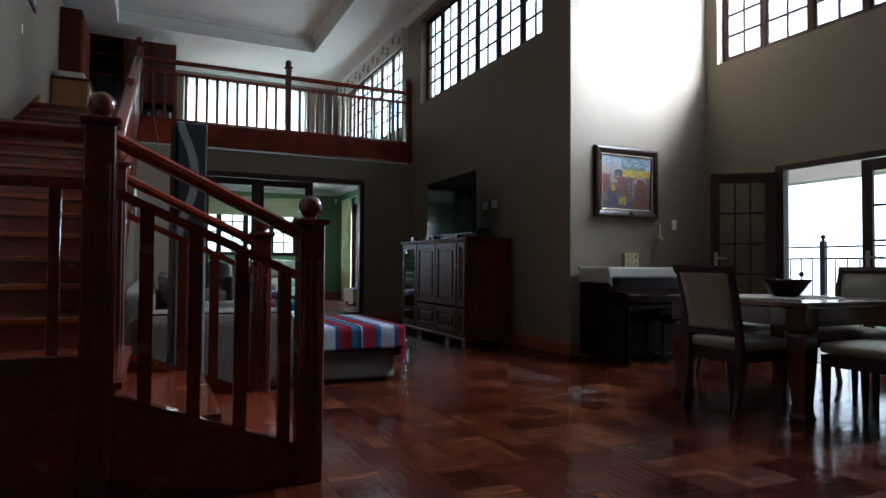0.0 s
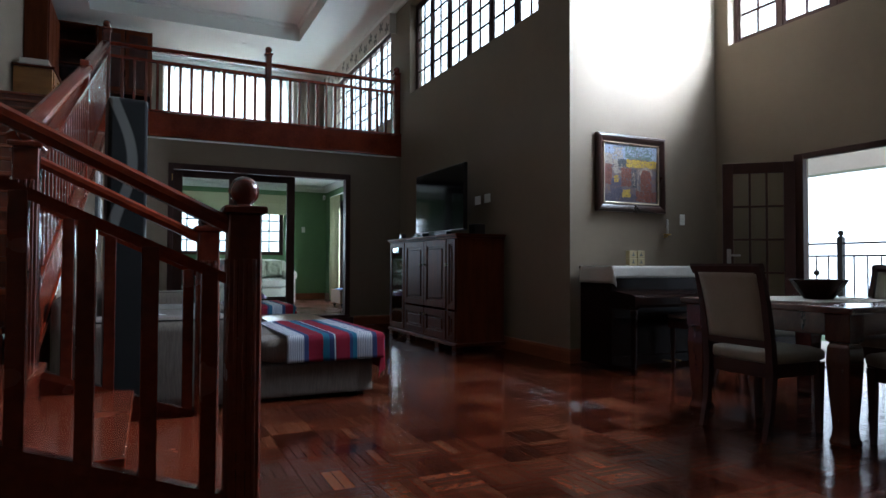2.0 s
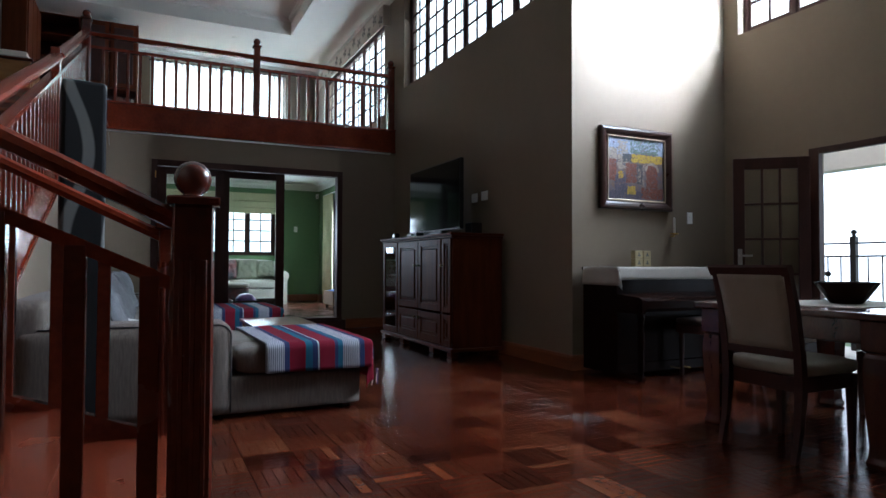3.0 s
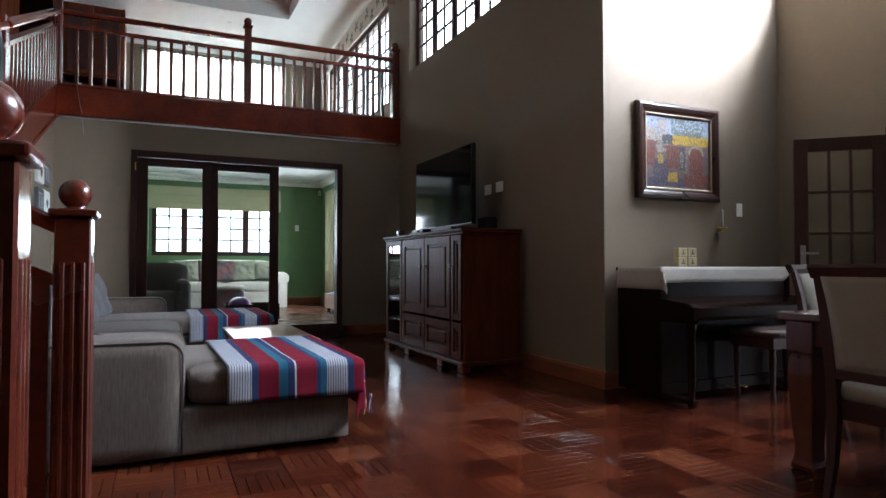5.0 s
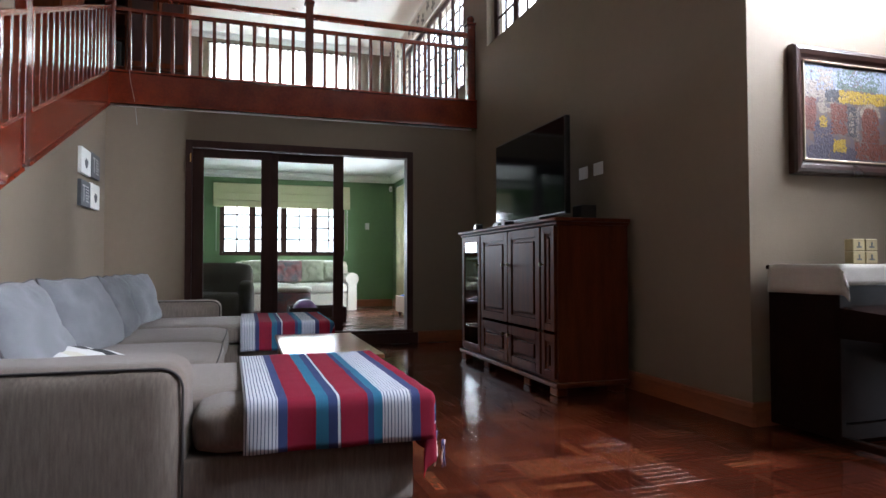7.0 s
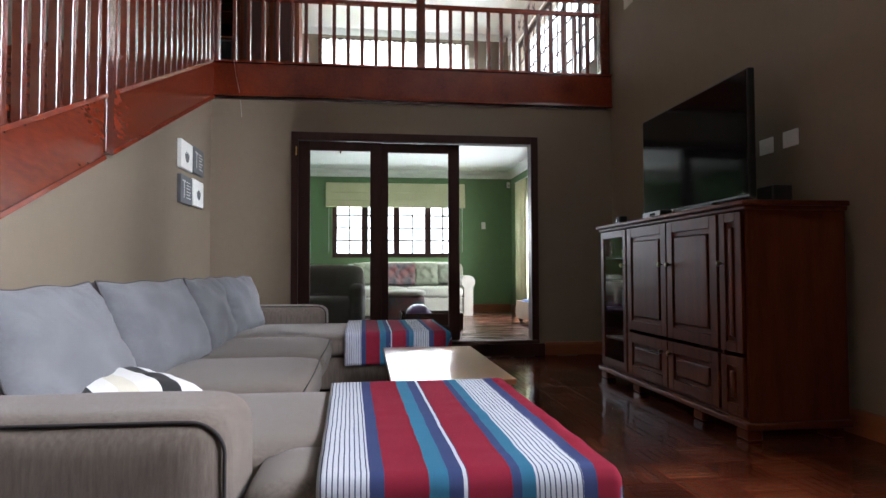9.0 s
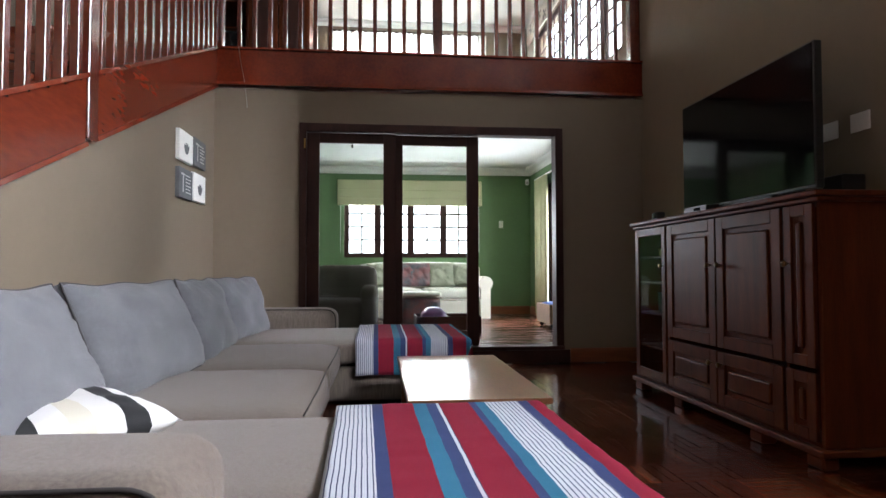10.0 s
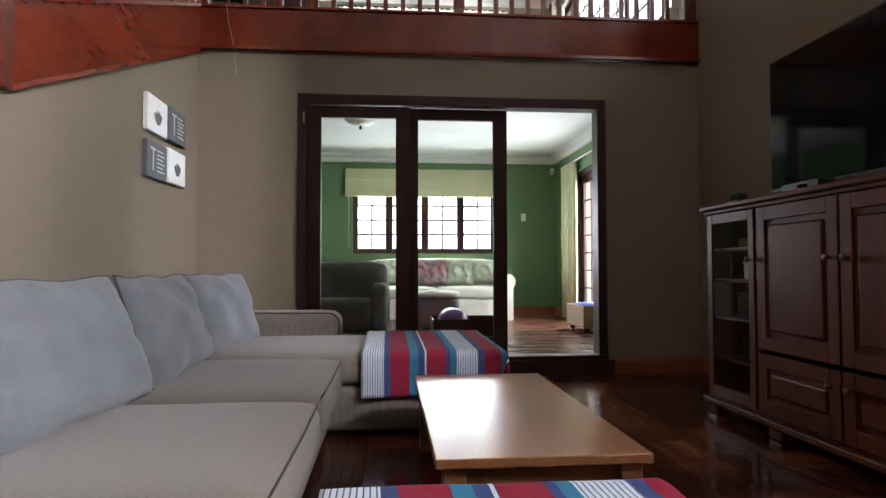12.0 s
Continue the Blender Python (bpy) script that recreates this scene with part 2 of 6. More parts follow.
def add_prism(bm, outline, a0, a1, place):
    """Closed prism: an outline of (u, v) swept from a0 to a1; place(u, v, a) gives a point."""
    n = len(outline)
    lo = [bm.verts.new(place(u, v, a0)) for u, v in outline]
    hi = [bm.verts.new(place(u, v, a1)) for u, v in outline]
    bm.faces.new(lo[::-1])
    bm.faces.new(hi)
    for i in range(n):
        bm.faces.new((lo[i], lo[(i + 1) % n], hi[(i + 1) % n], hi[i]))


def add_turned(bm, profile, x=0, y=0, z=0, sides=20):
    """A turned solid: profile of (radius, height)."""
    rings = [[bm.verts.new((x + r * math.cos(2 * math.pi * i / sides), y + r * math.sin(2 * math.pi * i / sides), z + h)) for i in range(sides)] for r, h in profile]
    for a, b in zip(rings, rings[1:]):
        for i in range(sides):
            bm.faces.new((a[i], a[(i + 1) % sides], b[(i + 1) % sides], b[i]))
    bm.faces.new(rings[0][::-1])
    bm.faces.new(rings[-1])


def turned(name, profile, at, material, parent=None, sides=20, label=""):
    bm = bmesh.new()
    add_turned(bm, profile, *at, sides)
    return part(name, bm, material, parent, label, True)


def ball_profile(r, n=10):
    return [(max(0.002, r * math.sin(math.pi * i / n)), r - r * math.cos(math.pi * i / n)) for i in range(n + 1)]


def add_bar(bm, a, b, width, height, across=(0, 0, 1)):
    """A straight bar from a to b; height is measured along the direction 'across'."""
    a, b, up = Vector(a), Vector(b), Vector(across)
    d = (b - a).normalized()
    s = d.cross(up).normalized()
    u = s.cross(d).normalized()
    vs = []
    for p in (a, b):
        for i, j in ((-1, -1), (1, -1), (1, 1), (-1, 1)):
            vs.append(bm.verts.new(p + s * (i * width / 2) + u * (j * height / 2)))
    for f in ((3, 2, 1, 0), (4, 5, 6, 7), (0, 1, 5, 4), (1, 2, 6, 5), (2, 3, 7, 6), (3, 0, 4, 7)):
        bm.faces.new([vs[i] for i in f])
    return vs


def add_moulded(bm, a, b, outline):
    """A moulding of outline (side, up) from a to b, cut upright at the ends."""
    a, b = Vector(a), Vector(b)
    flat = Vector((b.x - a.x, b.y - a.y, 0)).normalized()
    s = flat.cross(Vector((0, 0, 1)))
    lo = [bm.verts.new(a + s * u + Vector((0, 0, v))) for u, v in outline]
    hi = [bm.verts.new(b + s * u + Vector((0, 0, v))) for u, v in outline]
    n = len(outline)
    bm.faces.new(lo[::-1])
    bm.faces.new(hi)
    for i in range(n):
        bm.faces.new((lo[i], lo[(i + 1) % n], hi[(i + 1) % n], hi[i]))


def tube(name, points, radius, material, parent=None, sides=8, label="", closed=False):
    bm = bmesh.new()
    pts = [Vector(p) for p in points]
    rings = []
    n = len(pts)
    for i, p in enumerate(pts):
        d = (pts[(i + 1) % n] - pts[i - 1]) if closed else (pts[min(i + 1, n - 1)] - pts[max(i - 1, 0)])
        d.normalize()
        ref = Vector((0, 0, 1)) if abs(d.z) < 0.9 else Vector((1, 0, 0))
        s = d.cross(ref).normalized()
        u = s.cross(d)
        rings.append([bm.verts.new(p + (s * math.cos(2 * math.pi * k / sides) + u * math.sin(2 * math.pi * k / sides)) * radius) for k in range(sides)])
    for a, b in zip(rings, rings[1:] + (rings[:1] if closed else [])):
        for k in range(sides):
            bm.faces.new((a[k], a[(k + 1) % sides], b[(k + 1) % sides], b[k]))
    if not closed:
        bm.faces.new(rings[0][::-1])
        bm.faces.new(rings[-1])
    return part(name, bm, material, parent, label, True)


def wall(name, axis, c0, c1, u0, u1, z0, z1, holes, material, label, inner=None):
    """A wall of thickness c0..c1 along 'axis', from u0 to u1, with openings (u0, u1, z0, z1) right through it."""
    us = sorted({u0, u1, *[h[0] for h in holes], *[h[1] for h in holes]})
    zs = sorted({z0, z1, *[h[2] for h in holes], *[h[3] for h in holes]})
    us, zs = [u for u in us if u0 <= u <= u1], [z for z in zs if z0 <= z <= z1]

    def solid(i, j):
        if not (0 <= i < len(us) - 1 and 0 <= j < len(zs) - 1):
            return False
        u, z = (us[i] + us[i + 1]) / 2, (zs[j] + zs[j + 1]) / 2
        return not any(h[0] < u < h[1] and h[2] < z < h[3] for h in holes)

    bm = bmesh.new()
    verts = {}

    def v(c, u, z):
        k = (c, u, z)
        if k not in verts:
            verts[k] = bm.verts.new((u, c, z) if axis == "x" else (c, u, z))
        return verts[k]

    for i in range(len(us) - 1):
        for j in range(len(zs) - 1):
            if not solid(i, j):
                continue
            a, b, c, d = us[i], us[i + 1], zs[j], zs[j + 1]
            bm.faces.new([v(c0, a, c), v(c0, b, c), v(c0, b, d), v(c0, a, d)])
            bm.faces.new([v(c1, a, c), v(c1, a, d), v(c1, b, d), v(c1, b, c)])
            if not solid(i - 1, j):
                bm.faces.new([v(c0, a, c), v(c0, a, d), v(c1, a, d), v(c1, a, c)])
            if not solid(i + 1, j):
                bm.faces.new([v(c0, b, c), v(c1, b, c), v(c1, b, d), v(c0, b, d)])
            if not solid(i, j - 1):
                bm.faces.new([v(c0, a, c), v(c1, a, c), v(c1, b, c), v(c0, b, c)])
            if not solid(i, j + 1):
                bm.faces.new([v(c0, a, d), v(c0, b, d), v(c1, b, d), v(c1, a, d)])
    return tagged(part(name, bm, material), label, "wall", kind="structure")


def glazed_window(name, axis, c, u0, u1, z0, z1, sashes, cols, rows, label, material="dark_wood", kind="structure", split=()):
    """A timber window in the plane c: outer frame, sashes with glazing bars, and panes."""
    win = thing(name, label, "window", kind=kind)

    def bx(nm, a, b, p, q, c0, c1, m, parent, bev=0.003):
        if axis == "x":
            return box(nm, a, b, c + c0, c + c1, p, q, m, parent, bev)
        return box(nm, c + c0, c + c1, a, b, p, q, m, parent, bev)

    f = 0.05
    bx("frame_rail", u0, u1, z0, z0 + f, -0.025, 0.03, material, win)
    bx("frame_rail", u0, u1, z1 - f, z1, -0.025, 0.03, material, win)
    edges = [u0] + [u0 + (u1 - u0) * k / sashes for k in range(1, sashes)] + [u1]
    for e in edges:
        a, b = (e, e + f) if e == u0 else (e - f, e) if e == u1 else (e - f / 2, e + f / 2)
        bx("frame_post", a, b, z0 + f, z1 - f, -0.023, 0.028, material, win)
    pane_mesh = {}
    for k in range(sashes):
        a = edges[k] + (f if k == 0 else f / 2)
        b = edges[k + 1] - (f if k == sashes - 1 else f / 2)
        lo, hi = z0 + f, z1 - f
        s = 0.035
        sash = bx("sash", a, a + s, lo, hi, -0.014, 0.016, material, win)
        bx("sash_stile", b - s, b, lo, hi, -0.014, 0.016, material, win)
        bx("sash_rail", a + s, b - s, lo, lo + s, -0.014, 0.016, material, win)
        bx("sash_rail", a + s, b - s, hi - s, hi, -0.014, 0.016, material, win)
        a, b, lo, hi = a + s, b - s, lo + s, hi - s
        for i in range(1, cols):
            m = a + (b - a) * i / cols
            bx("glazing_bar", m - 0.014, m + 0.014, lo, hi, -0.008, 0.008, material, win, 0)
        for j in range(1, rows):
            m = lo + (hi - lo) * j / rows
            bx("glazing_bar", a, b, m - 0.014, m + 0.014, -0.007, 0.007, material, win, 0)
        for i in range(cols):
            for j in range(rows):
                w, h = (b - a) / cols, (hi - lo) / rows
                key = (round(w, 4), round(h, 4))
                if key not in pane_mesh:
                    bm = bmesh.new()
                    if axis == "x":
                        add_box(bm, -w / 2, w / 2, -0.002, 0.002, -h / 2, h / 2)
                    else:
                        add_box(bm, -0.002, 0.002, -w / 2, w / 2, -h / 2, h / 2)
                    pane_mesh[key] = mesh_of(bm, "pane", "glass")
                p = new("pane", pane_mesh[key])
                p.parent, p.visible_shadow = win, False
                uu, zz = a + w * (i + 0.5), lo + h * (j + 0.5)
                p.location = (uu, c, zz) if axis == "x" else (c, uu, zz)
    return win


# ---- setting ----
CEIL, FLOOR2, DEN = 5.5, 3.15, 0.165
TV_X, PIC_Y, BACK_Y, UNDER_X, RIGHT_X, LEFT_X, FAR_Y, NEAR_Y = 5.145, 6.93, 11.63, 0.69, 7.22, -0.55, 16.5, -7.0

wall("wall_television", "y", TV_X, TV_X + 0.22, PIC_Y, FAR_Y, 0, CEIL,
     [(7.5, 11.24, 3.81, 5.3), (12.15, 16.1, 3.55, 5.2), (13.6, 15.35, DEN, 2.4)], "wall_paint", "tall matt taupe plastered wall with high windows")
wall("wall_picture", "x", PIC_Y, PIC_Y + 0.22, TV_X + 0.22, RIGHT_X + 0.22, 0, CEIL, [], "wall_paint", "tall matt taupe plastered wall behind the piano")
wall("wall_dining", "y", RIGHT_X, RIGHT_X + 0.22, NEAR_Y, PIC_Y, 0, CEIL,
     [(3.88, 6.75, 3.49, 5.2), (3.9, 5.97, 0, 2.12)], "wall_paint", "tall matt taupe plastered wall with French doors")
wall("wall_den", "x", BACK_Y, BACK_Y + 0.15, UNDER_X - 0.12, TV_X, 0, 2.8, [(1.53, 4.26, 0, 2.46)], "wall_paint", "taupe plastered wall with a wide sliding door")
wall("wall_far", "x", FAR_Y, FAR_Y + 0.22, LEFT_X - 0.22, TV_X + 0.22, 0, CEIL,
     [(1.72, 4.12, 1.2, 2.32), (1.55, 4.2, 3.55, 5.2)], "wall_paint", "plastered far wall with windows on two storeys")
wall("wall_stairs", "y", LEFT_X - 0.22, LEFT_X, NEAR_Y, FAR_Y, 0, CEIL, [], "wall_paint", "pale plastered wall beside the staircase")
wall("wall_entrance", "x", NEAR_Y - 0.22, NEAR_Y, LEFT_X - 0.22, RIGHT_X + 0.22, 0, CEIL, [], "wall_paint", "taupe plastered wall at the entrance end")
wall("wall_den_side", "y", 0.25, 0.4, BACK_Y + 0.15, FAR_Y, DEN, 2.8, [], "green_paint", "green plastered side wall of the den")
# green lining of the den, in front of the masonry
wall("wall_den_lining_far", "x", FAR_Y - 0.012, FAR_Y - 0.002, 0.4, TV_X - 0.014, DEN, 2.84, [(1.72, 4.12, 1.2, 2.32)], "green_paint", "green painted wall behind the cream sofa")
wall("wall_den_lining_side", "y", TV_X - 0.012, TV_X - 0.002, BACK_Y + 0.152, FAR_Y - 0.002, DEN, 2.84, [(13.6, 15.35, DEN, 2.4)], "green_paint", "green painted wall with a garden door")


def ceiling_and_floors():
    # main ceiling with a sunk tray over the gallery
    tx0, tx1, ty0, ty1 = 0.28, 3.98, 8.2, 14.3
    bm = bmesh.new()
    add_box(bm, LEFT_X - 0.2, tx0, NEAR_Y - 0.2, FAR_Y + 0.2, CEIL, CEIL + 0.12)
    add_box(bm, tx1, TV_X + 0.2, NEAR_Y - 0.2, FAR_Y + 0.2, CEIL, CEIL + 0.12)
    add_box(bm, TV_X + 0.2, RIGHT_X + 0.2, NEAR_Y - 0.2, PIC_Y + 0.2, CEIL, CEIL + 0.12)
    add_box(bm, tx0, tx1, NEAR_Y - 0.2, ty0, CEIL, CEIL + 0.12)
    add_box(bm, tx0, tx1, ty1, FAR_Y + 0.2, CEIL, CEIL + 0.12)
    for a in ((tx0 - 0.05, tx0, ty0, ty1), (tx1, tx1 + 0.05, ty0, ty1), (tx0, tx1, ty0 - 0.05, ty0), (tx0, tx1, ty1, ty1 + 0.05)):
        add_box(bm, *a, CEIL + 0.12, CEIL + 0.32)
    add_box(bm, tx0 - 0.05, tx1 + 0.05, ty0 - 0.05, ty1 + 0.05, CEIL + 0.32, CEIL + 0.42)
    add_prism(bm, [(0, 0), (0.07, 0), (0.05, 0.05), (0, 0.07)], ty0, ty1, lambda u, v, a: (tx1 - u, a, CEIL + 0.32 - v))
    add_prism(bm, [(0, 0), (0.07, 0), (0.05, 0.05), (0, 0.07)], tx0, tx1, lambda u, v, a: (a, ty1 - u, CEIL + 0.32 - v))
    for (x, y) in ((0.1, 13.2), (0.9, 14.9), (3.0, 14.9)):
        add_turned(bm, [(0.05, -0.012), (0.05, 0)], x, y, CEIL, 16)
    tagged(part("ceiling", bm, "ceiling_paint"), "white plastered ceiling with a sunk tray and cornice", "ceiling", kind="structure")
    # cornice along the walls
    bm = bmesh.new()
    prof = [(0, 0), (0.09, 0), (0.085, 0.02), (0.04, 0.05), (0.02, 0.09), (0, 0.1)]
    add_prism(bm, prof, PIC_Y, FAR_Y - 0.05, lambda u, v, a: (TV_X - 0.002 - u, a, CEIL - 0.002 - v))
    add_prism(bm, prof, LEFT_X + 0.05, TV_X - 0.1, lambda u, v, a: (a, FAR_Y - 0.002 - u, CEIL - 0.002 - v))
    tagged(part("trim_cornice", bm, "ceiling_paint"), "white moulded ceiling cornice", "cornice", kind="structure")
    # gallery floor slab with its ceiling over the den
    bm = bmesh.new()
    add_box(bm, UNDER_X, TV_X - 0.002, BACK_Y + 0.005, FAR_Y, 2.86, FLOOR2)
    add_box(bm, LEFT_X, UNDER_X, 11.55, FAR_Y, 2.86, FLOOR2)
    tagged(part("floor_gallery", bm, "tread_wood"), "polished red-brown timber gallery floor", "floor", kind="structure")
    bm = bmesh.new()
    add_box(bm, 0.4, TV_X - 0.014, BACK_Y + 0.15, FAR_Y - 0.014, 2.842, 2.858)
    prof2 = [(0, 0), (0.12, 0), (0.11, 0.03), (0.05, 0.07), (0.03, 0.12), (0, 0.13)]
    add_prism(bm, prof2, 0.45, TV_X - 0.03, lambda u, v, a: (a, FAR_Y - 0.016 - u, 2.841 - v))
    add_prism(bm, prof2, BACK_Y + 0.2, FAR_Y - 0.03, lambda u, v, a: (TV_X - 0.016 - u, a, 2.841 - v))
    tagged(part("ceiling_den", bm, "ceiling_paint"), "white den ceiling with a coved cornice", "ceiling", kind="structure")
    bm = bmesh.new()
    add_box(bm, 0.3, TV_X, BACK_Y + 0.15, FAR_Y, -0.02, DEN - 0.012)
    tagged(part("floor_den", bm, "subfloor"), "dark bed under the den's timber strips", "floor", kind="structure")
    bm = bmesh.new()
    add_box(bm, LEFT_X - 0.2, RIGHT_X + 0.2, NEAR_Y - 0.2, BACK_Y + 0.15, -0.12, -0.012)
    return tagged(part("floor", bm, "subfloor"), "dark bed under the parquet floor", "floor", kind="structure")


floor = ceiling_and_floors()


def skirting():
    bm = bmesh.new()
    prof = [(0, 0), (0.022, 0), (0.022, 0.115), (0.012, 0.14), (0, 0.145)]
    add_prism(bm, prof, PIC_Y - 0.02, BACK_Y, lambda u, v, a: (TV_X - u, a, v))
    add_prism(bm, prof, TV_X, RIGHT_X, lambda u, v, a: (a, PIC_Y - u, v))
    add_prism(bm, prof, 4.33, TV_X - 0.024, lambda u, v, a: (a, BACK_Y - u, v))
    add_prism(bm, prof, UNDER_X, 1.51, lambda u, v, a: (a, BACK_Y - u, v))
    add_prism(bm, prof, 5.98, PIC_Y - 0.024, lambda u, v, a: (RIGHT_X - u, a, v))
    add_prism(bm, prof, NEAR_Y, 3.88, lambda u, v, a: (RIGHT_X - u, a, v))
    tagged(part("baseboard", bm, "skirting_wood"), "reddish varnished timber skirting board", "skirting", kind="structure")
    bm = bmesh.new()
    add_prism(bm, prof, 0.42, TV_X - 0.04, lambda u, v, a: (a, FAR_Y - 0.012 - u, DEN + v))
    add_prism(bm, prof, 15.4, FAR_Y - 0.04, lambda u, v, a: (TV_X - 0.012 - u, a, DEN + v))
    tagged(part("baseboard_den", bm, "skirting_wood"), "reddish varnished timber skirting board in the den", "skirting", kind="structure")


skirting()

# windows
glazed_window("window_high", "y", TV_X + 0.13, 7.5, 11.24, 3.81, 5.3, 6, 2, 5, "dark timber high window with small square panes")
glazed_window("window_dining_high", "y", RIGHT_X + 0.12, 3.88, 6.75, 3.49, 5.2, 5, 2, 6, "dark timber clerestory window with small panes")
glazed_window("window_gallery_side", "y", TV_X + 0.07, 12.15, 16.1, 3.55, 5.2, 6, 2, 5, "dark timber gallery window with small panes")
glazed_window("window_gallery_back", "x", FAR_Y + 0.15, 1.55, 4.2, 3.55, 5.2, 4, 2, 4, "dark timber window behind the gallery curtains")
glazed_window("window_den", "x", FAR_Y + 0.1, 1.72, 4.12, 1.2, 2.32, 4, 2, 4, "dark timber den window with small square panes")

# ---- staircase ----
N1X, LNX, NEARB, FARB = 1.615, 0.76, 4.17, 5.5
SLOPE2 = 0.427


def string_z(y):
    """Top of the long flight's outer string."""
    return 1.645 + 0.4195 * (y - 7.9)


def newel(name, x, y, z0, ztop, parent, half=0.057):
    """Square newel post with flutes, cap and ball."""
    bm = bmesh.new()
    add_box(bm, x - half, x + half, y - half, y + half, z0, ztop - 0.14, 0.006)
    post = part(name, bm, "mahogany", parent)
    for k in (-0.55, 0.0, 0.55):
        for s in (-1, 1):
            u = k * half
            box("flute", x + u - 0.008, x + u + 0.008, y + s * (half - 0.004), y + s * (half + 0.004), z0 + 0.12, ztop - 0.3, "mahogany", post, 0.003)
            box("flute", x + s * (half - 0.004), x + s * (half + 0.004), y + u - 0.008, y + u + 0.008, z0 + 0.12, ztop - 0.3, "mahogany", post, 0.003)
    bm = bmesh.new()
    add_box(bm, x - half - 0.018, x + half + 0.018, y - half - 0.018, y + half + 0.018, ztop - 0.14, ztop - 0.112, 0.008, 2)
    part("cap", bm, "mahogany", post)
    turned("ball", [(0.03, 0), (0.034, 0.008)] + [(r, h + 0.004) for r, h in ball_profile(0.054, 14)[2:]], (x, y, ztop - 0.113), "mahogany", post, 24)
    return post


RAIL = [(-0.036, -0.03), (0.036, -0.03), (0.04, -0.005), (0.034, 0.018), (0.016, 0.032), (-0.016, 0.032), (-0.034, 0.018), (-0.04, -0.005)]
SUBRAIL = [(-0.026, -0.02), (0.026, -0.02), (0.026, 0.02), (-0.026, 0.02)]


def railing_run(parent, a, b, top, sub, bottom, count, broad=1.0, half=0.02, even=False, shift=0.0):
    """Handrail, lower rail and square balusters from a to b; top, sub, bottom give (z at a, z at b)."""
    for nm, zz, outline in (("handrail", top, RAIL), ("under_rail", sub, SUBRAIL)):
        bm = bmesh.new()
        add_moulded(bm, (*a, zz[0]), (*b, zz[1]), [(u * broad, v) for u, v in outline])
        part(nm, bm, "mahogany_long", parent)
    shape = half
    for k in range(count):
        f = (k + 1) / (count + 1) if even else (k + 0.5) / count + shift
        x, y = a[0] + (b[0] - a[0]) * f, a[1] + (b[1] - a[1]) * f
        lo, hi = bottom[0] + (bottom[1] - bottom[0]) * f, sub[0] + (sub[1] - sub[0]) * f
        bm = bmesh.new()
        add_box(bm, x - shape, x + shape, y - shape, y + shape, lo - 0.02, hi, 0.003)
        part("baluster", bm, "mahogany", parent)


